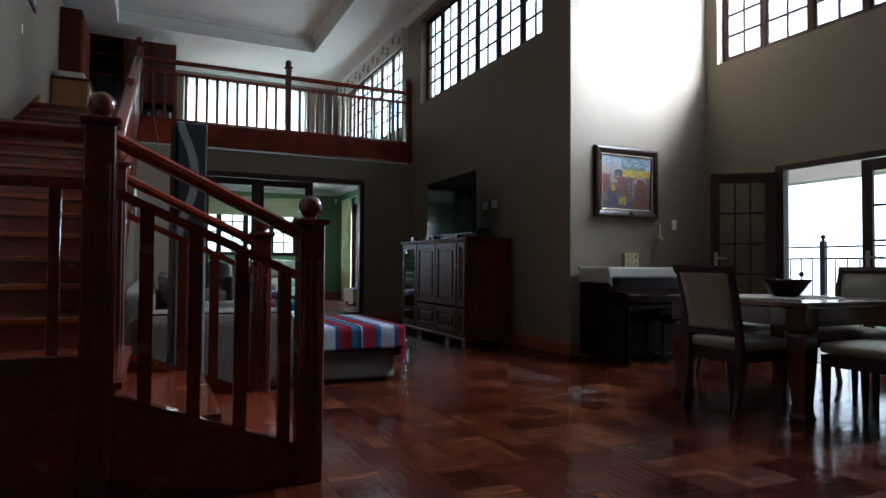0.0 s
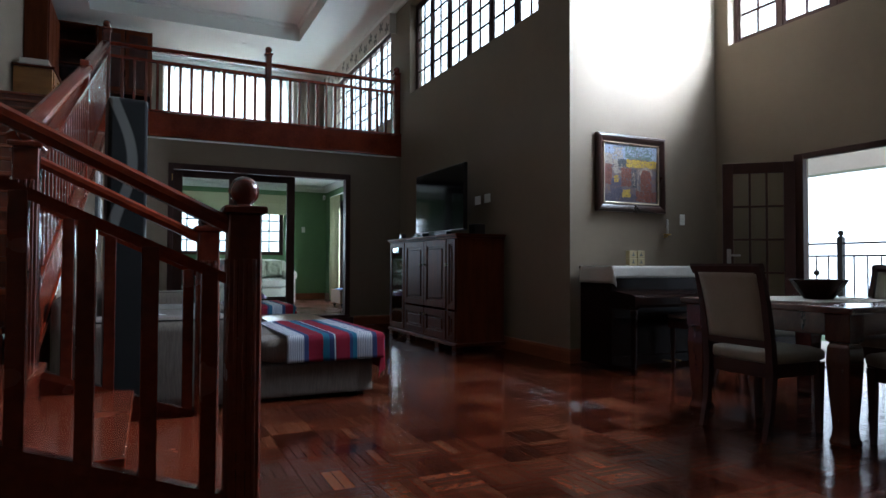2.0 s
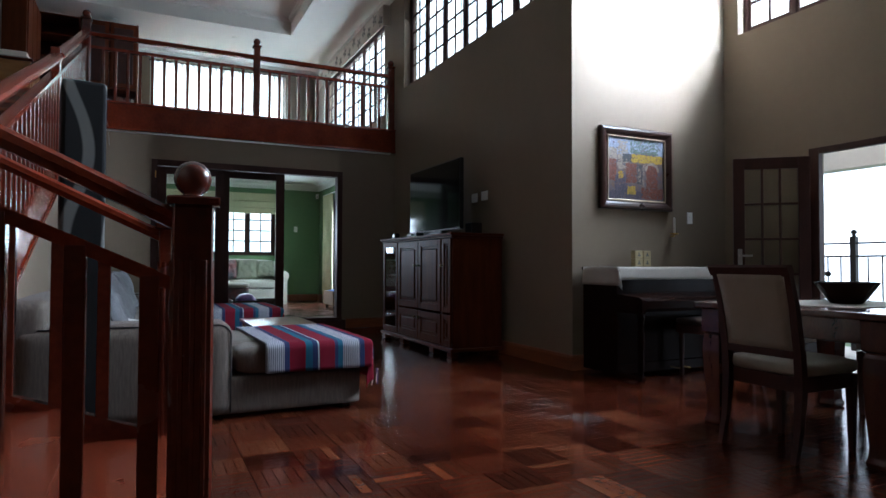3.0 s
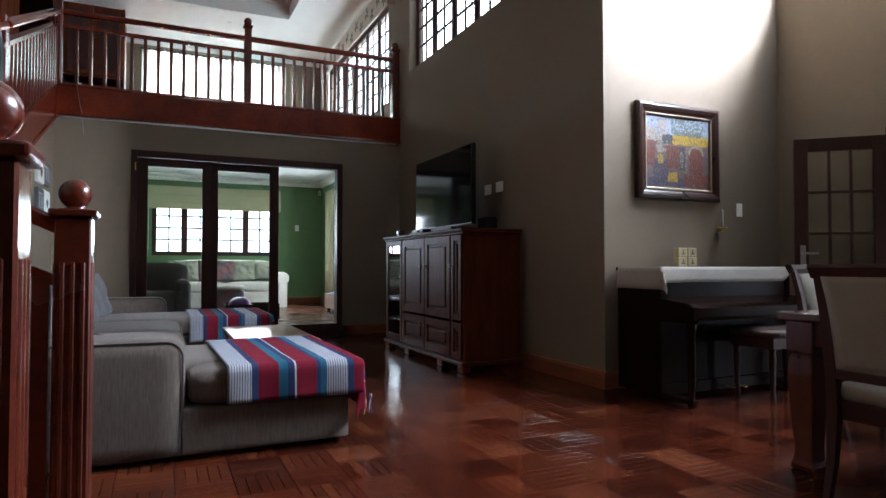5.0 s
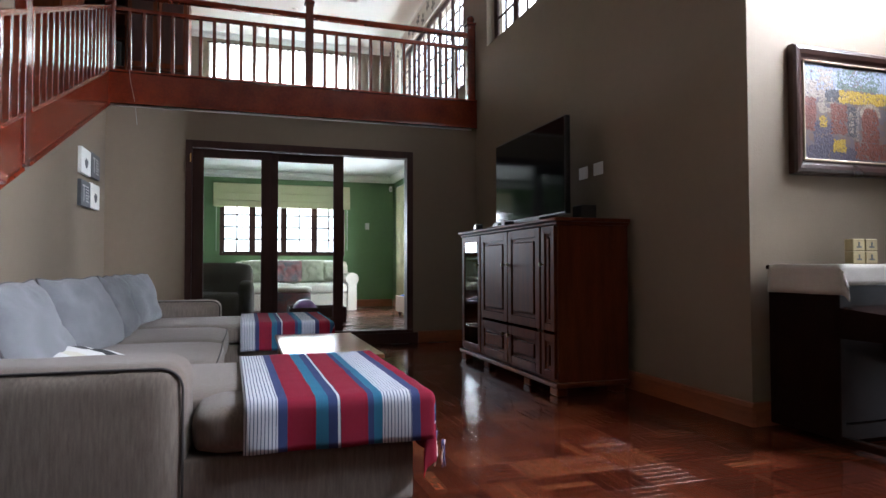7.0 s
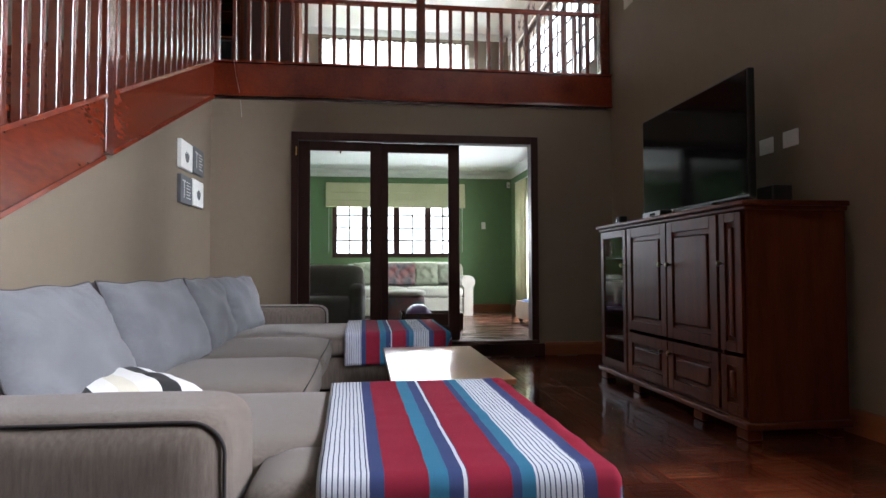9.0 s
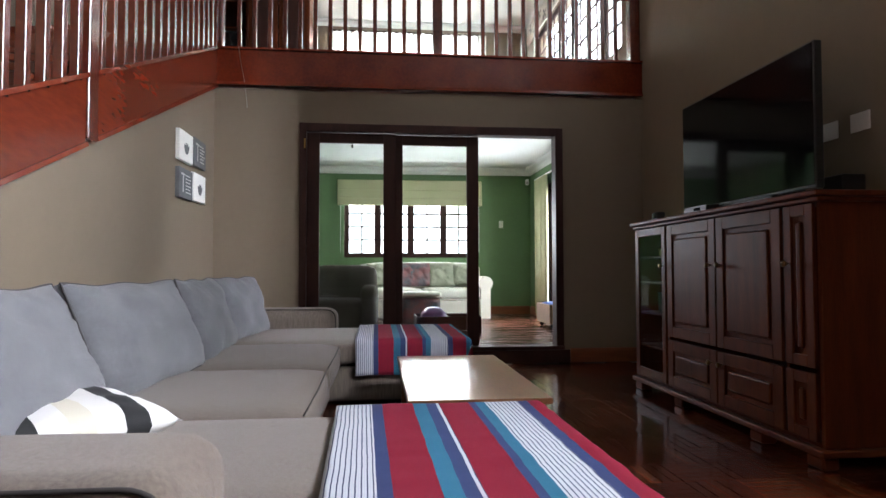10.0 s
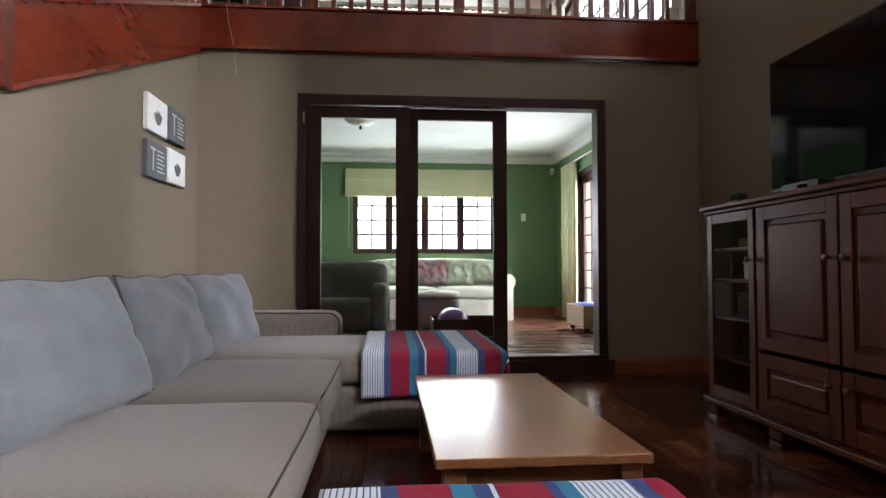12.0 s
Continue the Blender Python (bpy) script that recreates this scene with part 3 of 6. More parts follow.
def staircase():
    st = thing("staircase", "polished mahogany staircase with ball-topped newels and square balusters", "staircase")
    # short lower flight rising towards the wall
    steps = [(1.60, 0.165), (1.22, 0.33), (0.83, 0.497)]
    for i, (x, z) in enumerate(steps):
        end = steps[i + 1][0] if i < 2 else LEFT_X + 0.01
        y1 = FARB - 0.03
        bm = bmesh.new()
        add_box(bm, end - 0.03, x + 0.025, NEARB + 0.03, y1, z - 0.035, z, 0.006, 2)
        part("tread", bm, "tread_wood", st)
        bm = bmesh.new()
        add_box(bm, x - 0.02, x, NEARB + 0.03, y1, z - 0.165 if i else 0, z - 0.036)
        part("riser", bm, "mahogany", st)
    # closed panels under the flight and landing
    for y0, y1 in ((NEARB - 0.025, NEARB + 0.025), (FARB - 0.025, FARB + 0.025)):
        bm = bmesh.new()
        add_prism(bm, [(N1X - 0.05, 0), (N1X - 0.05, 0.15), (LNX, 0.455), (LNX, 0)], y0, y1, lambda u, v, a: (u, a, v))
        part("side_panel", bm, "mahogany", st)
        bm = bmesh.new()
        add_moulded(bm, (N1X - 0.05, (y0 + y1) / 2, 0.157), (LNX, (y0 + y1) / 2, 0.462), [(-0.034, -0.018), (0.034, -0.018), (0.03, 0.016), (-0.03, 0.016)])
        part("string_cap", bm, "mahogany", st)
    box("side_panel", LEFT_X + 0.01, LNX - 0.001, NEARB - 0.025, NEARB + 0.025, 0, 0.62, "mahogany", st)
    # newels
    newel("newel", N1X, NEARB, 0, 1.305, st)
    newel("newel", N1X - 0.015, FARB, 0, 1.305, st)
    newel("newel", LNX, NEARB, 0, 1.68, st)
    newel("newel", 0.75, FARB, 0, 1.70, st)
    # rails of the lower flight
    for y in (NEARB, FARB):
        railing_run(st, (N1X - 0.05, y), (LNX + 0.05, y), (1.125, 1.49), (0.93, 1.275), (0.175, 0.455), 4, 1.0, 0.027, False, -0.04)
    # landing rail beside the camera
    railing_run(st, (LNX - 0.05, NEARB), (LEFT_X + 0.01, NEARB), (1.50, 1.50), (1.30, 1.30), (0.62, 0.62), 6)
    # long flight up to the gallery
    n, y0, y1, z0 = 15, 5.45, 11.55, 0.497
    going, rise = (y1 - y0) / n, (FLOOR2 - z0) / n
    for i in range(n):
        z, y = z0 + rise * (i + 1), y0 + going * i
        bm = bmesh.new()
        add_box(bm, LEFT_X + 0.02, UNDER_X - 0.02, y - 0.025, y + going + 0.01, z - 0.035, z, 0.006, 2)
        part("tread", bm, "tread_wood", st)
        bm = bmesh.new()
        add_box(bm, LEFT_X + 0.02, UNDER_X - 0.02, y, y + 0.02, z - rise, z - 0.036)
        part("riser", bm, "mahogany", st)
    # outer string: two boards parted by an intermediate newel, and the wall string
    for a, b in ((FARB + 0.06, 8.85), (8.97, BACK_Y - 0.02)):
        bm = bmesh.new()
        add_prism(bm, [(a, string_z(a) - 0.40), (b, string_z(b) - 0.385), (b, string_z(b)), (a, string_z(a))], UNDER_X - 0.02, UNDER_X + 0.03, lambda u, v, c: (c, u, v))
        part("string_board", bm, "mahogany_long", st)
        for dz, w in ((0.0, 0.045), (-0.385, 0.04)):
            bm = bmesh.new()
            add_moulded(bm, (UNDER_X + 0.01, a, string_z(a) + dz), (UNDER_X + 0.01, b, string_z(b) + dz), [(-w, -0.012), (w, -0.012), (w - 0.008, 0.012), (0.008 - w, 0.012)])
            part("string_moulding", bm, "mahogany_long", st)
    bm = bmesh.new()
    add_prism(bm, [(5.5, 0.55), (11.5, 3.11), (11.5, 3.34), (5.5, 0.82)], LEFT_X + 0.001, LEFT_X + 0.02, lambda u, v, c: (c, u, v))
    part("wall_string", bm, "mahogany_long", st)
    mid = bmesh.new()
    add_box(mid, UNDER_X - 0.035, UNDER_X + 0.045, 8.85, 8.97, string_z(8.9) - 0.375, string_z(8.9) + 0.95, 0.006)
    part("newel", mid, "mahogany", st)
    for a, b, c in ((FARB + 0.05, 8.85, 20), (8.97, 11.66, 17)):
        railing_run(st, (UNDER_X + 0.01, a), (UNDER_X + 0.01, b), (string_z(a) + 0.88 + (0.08 if a < 6 else 0), string_z(b) + 0.88), (string_z(a) + 0.72, string_z(b) + 0.72), (string_z(a), string_z(b)), c, 1.5, 0.024)
    return st


staircase()


def understair_wall():
    bm = bmesh.new()
    add_prism(bm, [(FARB + 0.06, 0), (BACK_Y, 0), (BACK_Y, string_z(BACK_Y) - 0.36), (FARB + 0.06, string_z(FARB + 0.06) - 0.36)], UNDER_X - 0.12, UNDER_X, lambda u, v, a: (a, u, v))
    tagged(part("wall_understair", bm, "wall_paint"), "plain plastered wall under the staircase", "wall", kind="structure")


understair_wall()


def gallery_balustrade():
    g = thing("gallery_balustrade", "polished mahogany gallery balustrade with a ball-topped post", "balustrade")
    y = BACK_Y + 0.06
    box("fascia", UNDER_X, TV_X - 0.002, BACK_Y - 0.03, BACK_Y + 0.004, 2.825, 3.18, "mahogany_long", g, 0.004)
    bm = bmesh.new()
    add_moulded(bm, (UNDER_X, BACK_Y, 3.197), (TV_X - 0.002, BACK_Y, 3.197), [(-0.09, -0.012), (0.045, -0.012), (0.04, 0.012), (-0.09, 0.012)])
    part("cap_board", bm, "mahogany_long", g)
    bm = bmesh.new()
    add_moulded(bm, (UNDER_X, BACK_Y - 0.032, 2.84), (TV_X - 0.002, BACK_Y - 0.032, 2.84), [(-0.014, -0.015), (0.012, -0.015), (0.004, 0.015), (-0.014, 0.015)])
    part("fascia_bead", bm, "mahogany_long", g)
    newel("newel", 0.71, y, 3.15, 4.43, g, 0.05)
    newel("newel", 2.94, y, 3.15, 4.40, g, 0.045)
    newel("newel", TV_X - 0.06, y, 3.15, 4.38, g, 0.055)
    railing_run(g, (0.76, y), (2.895, y), (4.11, 4.11), (3.93, 3.93), (3.21, 3.21), 13, even=True)
    railing_run(g, (2.985, y), (TV_X - 0.115, y), (4.11, 4.11), (3.93, 3.93), (3.21, 3.21), 13, even=True)


gallery_balustrade()


# ---- sliding door to the den ----
def sliding_door():
    d = thing("door_sliding", "dark timber sliding door with glass panels, standing open", "door", kind="structure")
    y0, y1 = BACK_Y - 0.02, BACK_Y + 0.13
    box("jamb", 1.53, 1.60, y0, y1, DEN, 2.46, "dark_wood", d)
    box("jamb", 4.18, 4.26, y0, y1, DEN, 2.46, "dark_wood", d)
    box("head", 1.60, 4.18, y0, y1, 2.375, 2.46, "dark_wood", d)
    box("threshold", 1.53, 4.26, y0 - 0.02, y1 + 0.02, DEN - 0.03, DEN + 0.008, "dark_wood", d)
    box("step_riser", 1.50, 4.32, BACK_Y - 0.04, BACK_Y - 0.021, 0, DEN - 0.032, "dark_wood", d)
    for x0, x1, ya, nm in ((1.60, 2.50, BACK_Y + 0.03, "fixed_leaf"), (2.45, 3.375, BACK_Y + 0.075, "sliding_leaf")):
        leaf = box(nm, x0, x0 + 0.125, ya, ya + 0.04, DEN + 0.01, 2.37, "dark_wood", d)
        s = 0.125
        box("stile", x1 - s, x1, ya, ya + 0.04, DEN + 0.01, 2.37, "dark_wood", leaf)
        box("rail", x0 + s, x1 - s, ya, ya + 0.04, 2.27, 2.37, "dark_wood", leaf)
        box("rail", x0 + s, x1 - s, ya, ya + 0.04, DEN + 0.01, DEN + 0.17, "dark_wood", leaf)
        p = box("pane", x0 + s, x1 - s, ya + 0.017, ya + 0.023, DEN + 0.17, 2.27, "glass", leaf, 0)
        p.visible_shadow = False
    box("latch", 1.575, 1.59, y0 - 0.008, y0, 2.2, 2.30, "brass", d, 0.003)


sliding_door()


# ---- sofa ----
def soft_box(name, x0, x1, y0, y1, z0, z1, material, parent, r=0.05, puff=0.0, label="", cuts=6):
    """An upholstered block: rounded, with slightly swollen faces."""
    bm = bmesh.new()
    sx, sy, sz = (x1 - x0) / 2, (y1 - y0) / 2, (z1 - z0) / 2
    bmesh.ops.create_cube(bm, size=2)
    bmesh.ops.subdivide_edges(bm, edges=bm.edges[:], cuts=cuts, use_grid_fill=True)
    r = min(r, sx, sy, sz)
    c = Vector(((x0 + x1) / 2, (y0 + y1) / 2, (z0 + z1) / 2))
    for v in bm.verts:
        q = Vector((v.co.x * sx, v.co.y * sy, v.co.z * sz))
        core = Vector((max(-sx + r, min(sx - r, q.x)), max(-sy + r, min(sy - r, q.y)), max(-sz + r, min(sz - r, q.z))))
        d = q - core
        q = core + (d.normalized() * r if d.length > 1e-6 else d)
        fx, fy, fz = 1 - v.co.x ** 2, 1 - v.co.y ** 2, 1 - v.co.z ** 2
        q += Vector((v.co.x * fy * fz * puff, v.co.y * fx * fz * puff, v.co.z * fx * fy * puff))
        q += noise.noise_vector((q + c) * 5) * 0.004
        v.co = c + q
    return part(name, bm, material, parent, label, True)


def cushion(name, w, h, d, material, parent, m, piping=True, crease=1.0):
    """A stuffed square back cushion, leaning by the pose m."""
    bm = bmesh.new()
    n = 22
    grid = {}
    for s in (-1, 1):
        for i in range(n + 1):
            for j in range(n + 1):
                u, v = i / n * 2 - 1, j / n * 2 - 1
                t = max(0.0, (1 - u ** 4) * (1 - v ** 4)) ** 0.5
                pinch = 1 - 0.06 * (1 - abs(v)) * abs(u) ** 3
                p = Vector((u * w / 2 * (1 - 0.05 * (1 - v * v)), s * d / 2 * t, v * h / 2 * (1 - 0.06 * (1 - u * u)) * pinch))
                wr = noise.noise(Vector((u * 2.2 + w * 9, s * 3 + h * 5, v * 2.2))) * 0.026 * t * crease
                wr += noise.noise(Vector((u * 5.5 + h * 7, s * 2, v * 4.5 + u * 3 + w * 3))) * 0.019 * t * crease
                p.y += wr * s
                if abs(u) == 1 or abs(v) == 1:
                    k = ("edge", i, j)
                else:
                    k = (s, i, j)
                if k not in grid:
                    grid[k] = bm.verts.new(m @ p)
                grid[(s, i, j)] = grid[k]
        for i in range(n):
            for j in range(n):
                bm.faces.new([grid[(s, i, j)], grid[(s, i + 1, j)], grid[(s, i + 1, j + 1)], grid[(s, i, j + 1)]])
    ob = part(name, bm, material, parent, "", True)
    if piping:
        pts = []
        for i in range(n):
            pts.append((i / n * 2 - 1, -1))
        for i in range(n):
            pts.append((1, i / n * 2 - 1))
        for i in range(n):
            pts.append((1 - i / n * 2, 1))
        for i in range(n):
            pts.append((-1, 1 - i / n * 2))
        ring = [m @ Vector((u * w / 2 * (1 - 0.05 * (1 - v * v)), 0, v * h / 2 * (1 - 0.06 * (1 - u * u)) * (1 - 0.06 * (1 - abs(v)) * abs(u) ** 3))) for u, v in pts]
        tube("piping", ring, 0.0065, "piping", ob, 6, "", True)
    return ob


def back_cushion(w, h, d, parent, m, seed):
    """A boxed back cushion: two swollen faces, a gusset between them and piping round both edges."""
    n, g = 30, 0.10
    bm = bmesh.new()
    grid = {}

    def rim(u, v):
        return (u * w / 2 * (1 - 0.018 * (1 - v * v)), v * h / 2 * (1 - 0.03 * (1 - u * u)) + 0.006 * math.sin(u * 7 + seed))

    for side in (-1, 1):
        for i in range(n + 1):
            for j in range(n + 1):
                u, v = i / n * 2 - 1, j / n * 2 - 1
                t = max(0.0, (1 - abs(u) ** 5) * (1 - abs(v) ** 5)) ** 0.6
                edge = 1 - max(abs(u), abs(v))
                x, z = rim(u, v)
                swell = (d - g) / 2 * t * (1 - 0.18 * v)
                crease = noise.noise(Vector((u * 1.6 + seed * 3, side, v * 9 + u * 2))) * 0.015 * math.exp(-3 * (1 - abs(u)))
                crease += noise.noise(Vector((u * 8 + v * 3, side * 2 + seed, v * 1.7))) * 0.018 * math.exp(-3 * (1 - v))
                crease += noise.noise(Vector((u * 1.8 + seed, side * 4, v * 1.8))) * 0.03 * t
                grid[side, i, j] = bm.verts.new(m @ Vector((x, side * (g / 2 + swell + crease * min(1, edge * 8)), z)))
        for i in range(n):
            for j in range(n):
                bm.faces.new([grid[side, i, j], grid[side, i + 1, j], grid[side, i + 1, j + 1], grid[side, i, j + 1]])
    loop = [(i, 0) for i in range(n)] + [(n, j) for j in range(n)] + [(n - i, n) for i in range(n)] + [(0, n - j) for j in range(n)]
    for k, (i, j) in enumerate(loop):
        i2, j2 = loop[(k + 1) % len(loop)]
        bm.faces.new([grid[-1, i, j], grid[-1, i2, j2], grid[1, i2, j2], grid[1, i, j]])
    rings = [[grid[side, i, j].co.copy() for i, j in loop] for side in (-1, 1)]
    ob = part("back_cushion", bm, "cushion_cloth", parent, "", True)
    for ring in rings:
        tube("piping", ring, 0.005, "cushion_piping", ob, 6, "", True)


def sofa():
    s = thing("corner_sofa", "large grey-beige fabric sofa with dark piping and two chaise ends", "sofa")
    soft_box("base", 0.80, 1.98, 6.62, 11.24, 0.02, 0.28, "sofa_cloth", s, 0.03)
    soft_box("chaise_base", 0.82, 2.87, 6.36, 7.55, 0.018, 0.275, "sofa_cloth", s, 0.03, 0, "", 10)
    soft_box("chaise_base", 0.82, 2.95, 9.78, 10.95, 0.018, 0.275, "sofa_cloth", s, 0.03, 0, "", 10)
    for a, b in ((7.56, 8.66), (8.67, 9.77)):
        soft_box("seat_cushion", 1.0, 2.06, a, b, 0.27, 0.45, "sofa_cloth", s, 0.06, 0.012, "", 8)
    soft_box("chaise_cushion", 1.0, 2.90, 6.64, 7.55, 0.27, 0.45, "sofa_cloth", s, 0.06, 0.012, "", 10)
    soft_box("chaise_cushion", 2.02, 2.90, 6.34, 6.72, 0.272, 0.447, "sofa_cloth", s, 0.06, 0.008, "", 8)
    soft_box("chaise_cushion", 1.0, 2.97, 9.78, 10.94, 0.27, 0.45, "sofa_cloth", s, 0.06, 0.012, "", 10)
    near = soft_box("arm", 0.80, 2.0, 6.32, 6.70, 0.018, 0.625, "sofa_cloth", s, 0.085, 0.006, "", 20)
    far = soft_box("arm", 0.80, 1.95, 10.95, 11.27, 0.02, 0.615, "sofa_cloth", s, 0.085, 0.006, "", 20)
    for arm, y, xe in ((near, 6.345, 1.995), (far, 10.975, 1.945)):
        pts = [(xe - 0.006, y, 0.04), (xe - 0.006, y, 0.3)] + [(xe - 0.09 + 0.084 * math.cos(q * math.pi / 16), y, 0.53 + 0.076 * math.sin(q * math.pi / 16)) for q in range(9)] + [(1.4, y, 0.609), (0.85, y, 0.608)]
        tube("piping", pts, 0.005, "piping", arm, 6)
    soft_box("backrest", 0.74, 0.98, 6.34, 11.26, 0.05, 0.78, "sofa_cloth", s, 0.06, 0.0, "", 12)
    for y, w, tilt, yaw in ((7.23, 0.99, -24, 3), (8.31, 1.05, -22, -4), (9.38, 1.00, -19, 3), (10.38, 0.94, -15, -7)):
        back_cushion(w, 0.50, 0.25, s, pose(1.20, y, 0.655, 0, 0, 90 + yaw) @ pose(0, 0, 0, tilt, 0, 0), y)
    for a, b in ((7.60, 8.62), (8.71, 9.73)):
        tube("seat_piping", [(2.047, a + 0.03, 0.425), (2.052, a + 0.2, 0.429), (2.056, (a + b) / 2, 0.43), (2.052, b - 0.2, 0.429), (2.047, b - 0.03, 0.425)], 0.004, "piping", s, 6)
    for x, y in ((2.78, 6.45), (2.78, 7.45), (2.86, 9.88), (2.86, 10.85), (1.9, 6.5)):
        box("foot", x - 0.03, x + 0.03, y - 0.03, y + 0.03, 0, 0.03, "dark_wood", s, 0.004)
    return s


sofa()


# ---- coffee table ----
def coffee_table():
    t = thing("coffee_table", "low varnished pine coffee table with a plain top", "table")
    x0, x1, y0, y1 = 2.45, 3.11, 8.05, 9.50
    box("tabletop", x0, x1, y0, y1, 0.35, 0.38, "pale_wood", t, 0.004, 2)
    for a, b in ((x0 + 0.06, y0 + 0.06), (x1 - 0.06, y0 + 0.06), (x0 + 0.06, y1 - 0.06), (x1 - 0.06, y1 - 0.06)):
        box("leg", a - 0.035, a + 0.035, b - 0.035, b + 0.035, 0, 0.349, "pale_wood", t, 0.004)
    box("apron", x0 + 0.09, x1 - 0.09, y0 + 0.05, y0 + 0.07, 0.26, 0.349, "pale_wood", t)
    box("apron", x0 + 0.09, x1 - 0.09, y1 - 0.07, y1 - 0.05, 0.26, 0.349, "pale_wood", t)
    box("apron", x0 + 0.05, x0 + 0.07, y0 + 0.09, y1 - 0.09, 0.26, 0.349, "pale_wood", t)
    box("apron", x1 - 0.07, x1 - 0.05, y0 + 0.09, y1 - 0.09, 0.26, 0.349, "pale_wood", t)


coffee_table()


# ---- television cabinet ----
def tv_cabinet():
    c = thing("media_cabinet", "red-brown timber media cabinet with panelled and glazed doors", "cabinet")
    xf, xb, y0, y1, zt = 4.44, 5.05, 8.06, 10.19, 1.345
    # carcass
    box("side_panel", xf, xb, y0, y0 + 0.025, 0.10, zt - 0.04, "cabinet_wood", c)
    box("side_panel", xf, xb, y1 - 0.025, y1, 0.10, zt - 0.04, "cabinet_wood", c)
    box("back_panel", xb - 0.015, xb, y0 + 0.025, y1 - 0.025, 0.10, zt - 0.04, "dark_wood", c)
    box("bottom", xf, xb - 0.015, y0 + 0.025, y1 - 0.025, 0.10, 0.125, "cabinet_wood", c)
    bm = bmesh.new()
    add_box(bm, xf - 0.045, xb + 0.005, y0 - 0.035, y1 + 0.035, zt - 0.03, zt, 0.009, 2)
    add_box(bm, xf - 0.022, xb + 0.003, y0 - 0.018, y1 + 0.018, zt - 0.055, zt - 0.03, 0.008, 2)
    part("top", bm, "cabinet_wood", c)
    bm = bmesh.new()
    add_box(bm, xf - 0.035, xb, y0 - 0.03, y1 + 0.03, 0.062, 0.10, 0.01, 2)
    part("plinth_moulding", bm, "cabinet_wood", c)
    for y in (y0 + 0.05, (y0 + y1) / 2 - 0.55, (y0 + y1) / 2 + 0.35, y1 - 0.06):
        for x in (xf + 0.03, xb - 0.08):
            box("foot", x - 0.05, x + 0.04, y - 0.06, y + 0.06, 0, 0.062, "cabinet_wood", c, 0.01)
    lo, mid, hi = 0.125, 0.46, zt - 0.06
    for y in (9.63, 8.32):
        box("divider", xf + 0.002, xb - 0.015, y - 0.012, y + 0.012, 0.125, zt - 0.055, "cabinet_wood", c)

    def panel_door(name, a, b, z0, z1, knob_y, knob_z):
        s = min(0.075, (b - a) * 0.26)
        door = box(name, xf - 0.02, xf, a, a + s, z0, z1, "cabinet_wood", c, 0.003)
        box("stile", xf - 0.02, xf, b - s, b, z0, z1, "cabinet_wood", door, 0.003)
        box("rail", xf - 0.02, xf, a + s, b - s, z0, z0 + s, "cabinet_wood", door, 0.003)
        box("rail", xf - 0.02, xf, a + s, b - s, z1 - s, z1, "cabinet_wood", door, 0.003)
        bm = bmesh.new()
        add_box(bm, xf - 0.006, xf - 0.001, a + s, b - s, z0 + s, z1 - s)
        add_box(bm, xf - 0.019, xf - 0.004, a + s + 0.03, b - s - 0.03, z0 + s + 0.03, z1 - s - 0.03, 0.012, 2)
        part("panel", bm, "cabinet_wood", door)
        if knob_y:
            bm = bmesh.new()
            add_turned(bm, [(0.006, 0), (0.006, 0.015), (0.016, 0.02), (0.018, 0.03), (0.010, 0.036)], 0, 0, 0, 12)
            bmesh.ops.transform(bm, matrix=pose(xf - 0.02, knob_y, knob_z, 0, -90, 0), verts=bm.verts)
            part("knob", bm, "bronze", door, "dark bronze knob", True)

    panel_door("door", 8.97, 9.615, mid + 0.02, hi, 9.02, 0.99)
    panel_door("door", 8.335, 8.955, mid + 0.02, hi, 8.905, 0.99)
    panel_door("door", 8.09, 8.305, mid + 0.02, hi, 8.27, 0.99)
    panel_door("drawer_door", 8.97, 9.615, lo, mid - 0.005, 9.02, 0.375)
    panel_door("drawer_door", 8.335, 8.955, lo, mid - 0.005, 8.905, 0.375)
    panel_door("drawer_door", 8.09, 8.305, lo, mid - 0.005, None, None)
    # glazed end door with its shelves
    g = box("glass_door", xf - 0.02, xf, 9.645, 9.70, lo, hi, "cabinet_wood", c, 0.003)
    box("stile", xf - 0.02, xf, 10.105, 10.165, lo, hi, "cabinet_wood", g, 0.003)
    box("rail", xf - 0.02, xf, 9.70, 10.105, lo, lo + 0.065, "cabinet_wood", g, 0.003)
    box("rail", xf - 0.02, xf, 9.70, 10.105, hi - 0.06, hi, "cabinet_wood", g, 0.003)
    p = box("pane", xf - 0.012, xf - 0.008, 9.70, 10.105, lo + 0.065, hi - 0.06, "glass", g, 0)
    p.visible_shadow = False
    bm = bmesh.new()
    add_turned(bm, [(0.006, 0), (0.006, 0.015), (0.016, 0.02), (0.018, 0.03), (0.010, 0.036)], 0, 0, 0, 12)
    bmesh.ops.transform(bm, matrix=pose(xf - 0.02, 9.672, 0.99, 0, -90, 0), verts=bm.verts)
    part("knob", bm, "bronze", g, "dark bronze knob", True)
    for z in (0.36, 0.62, 0.86, 1.06):
        box("shelf", xf + 0.02, xb - 0.016, 9.643, 10.163, z - 0.009, z + 0.009, "cabinet_wood", c, 0.002)


tv_cabinet()


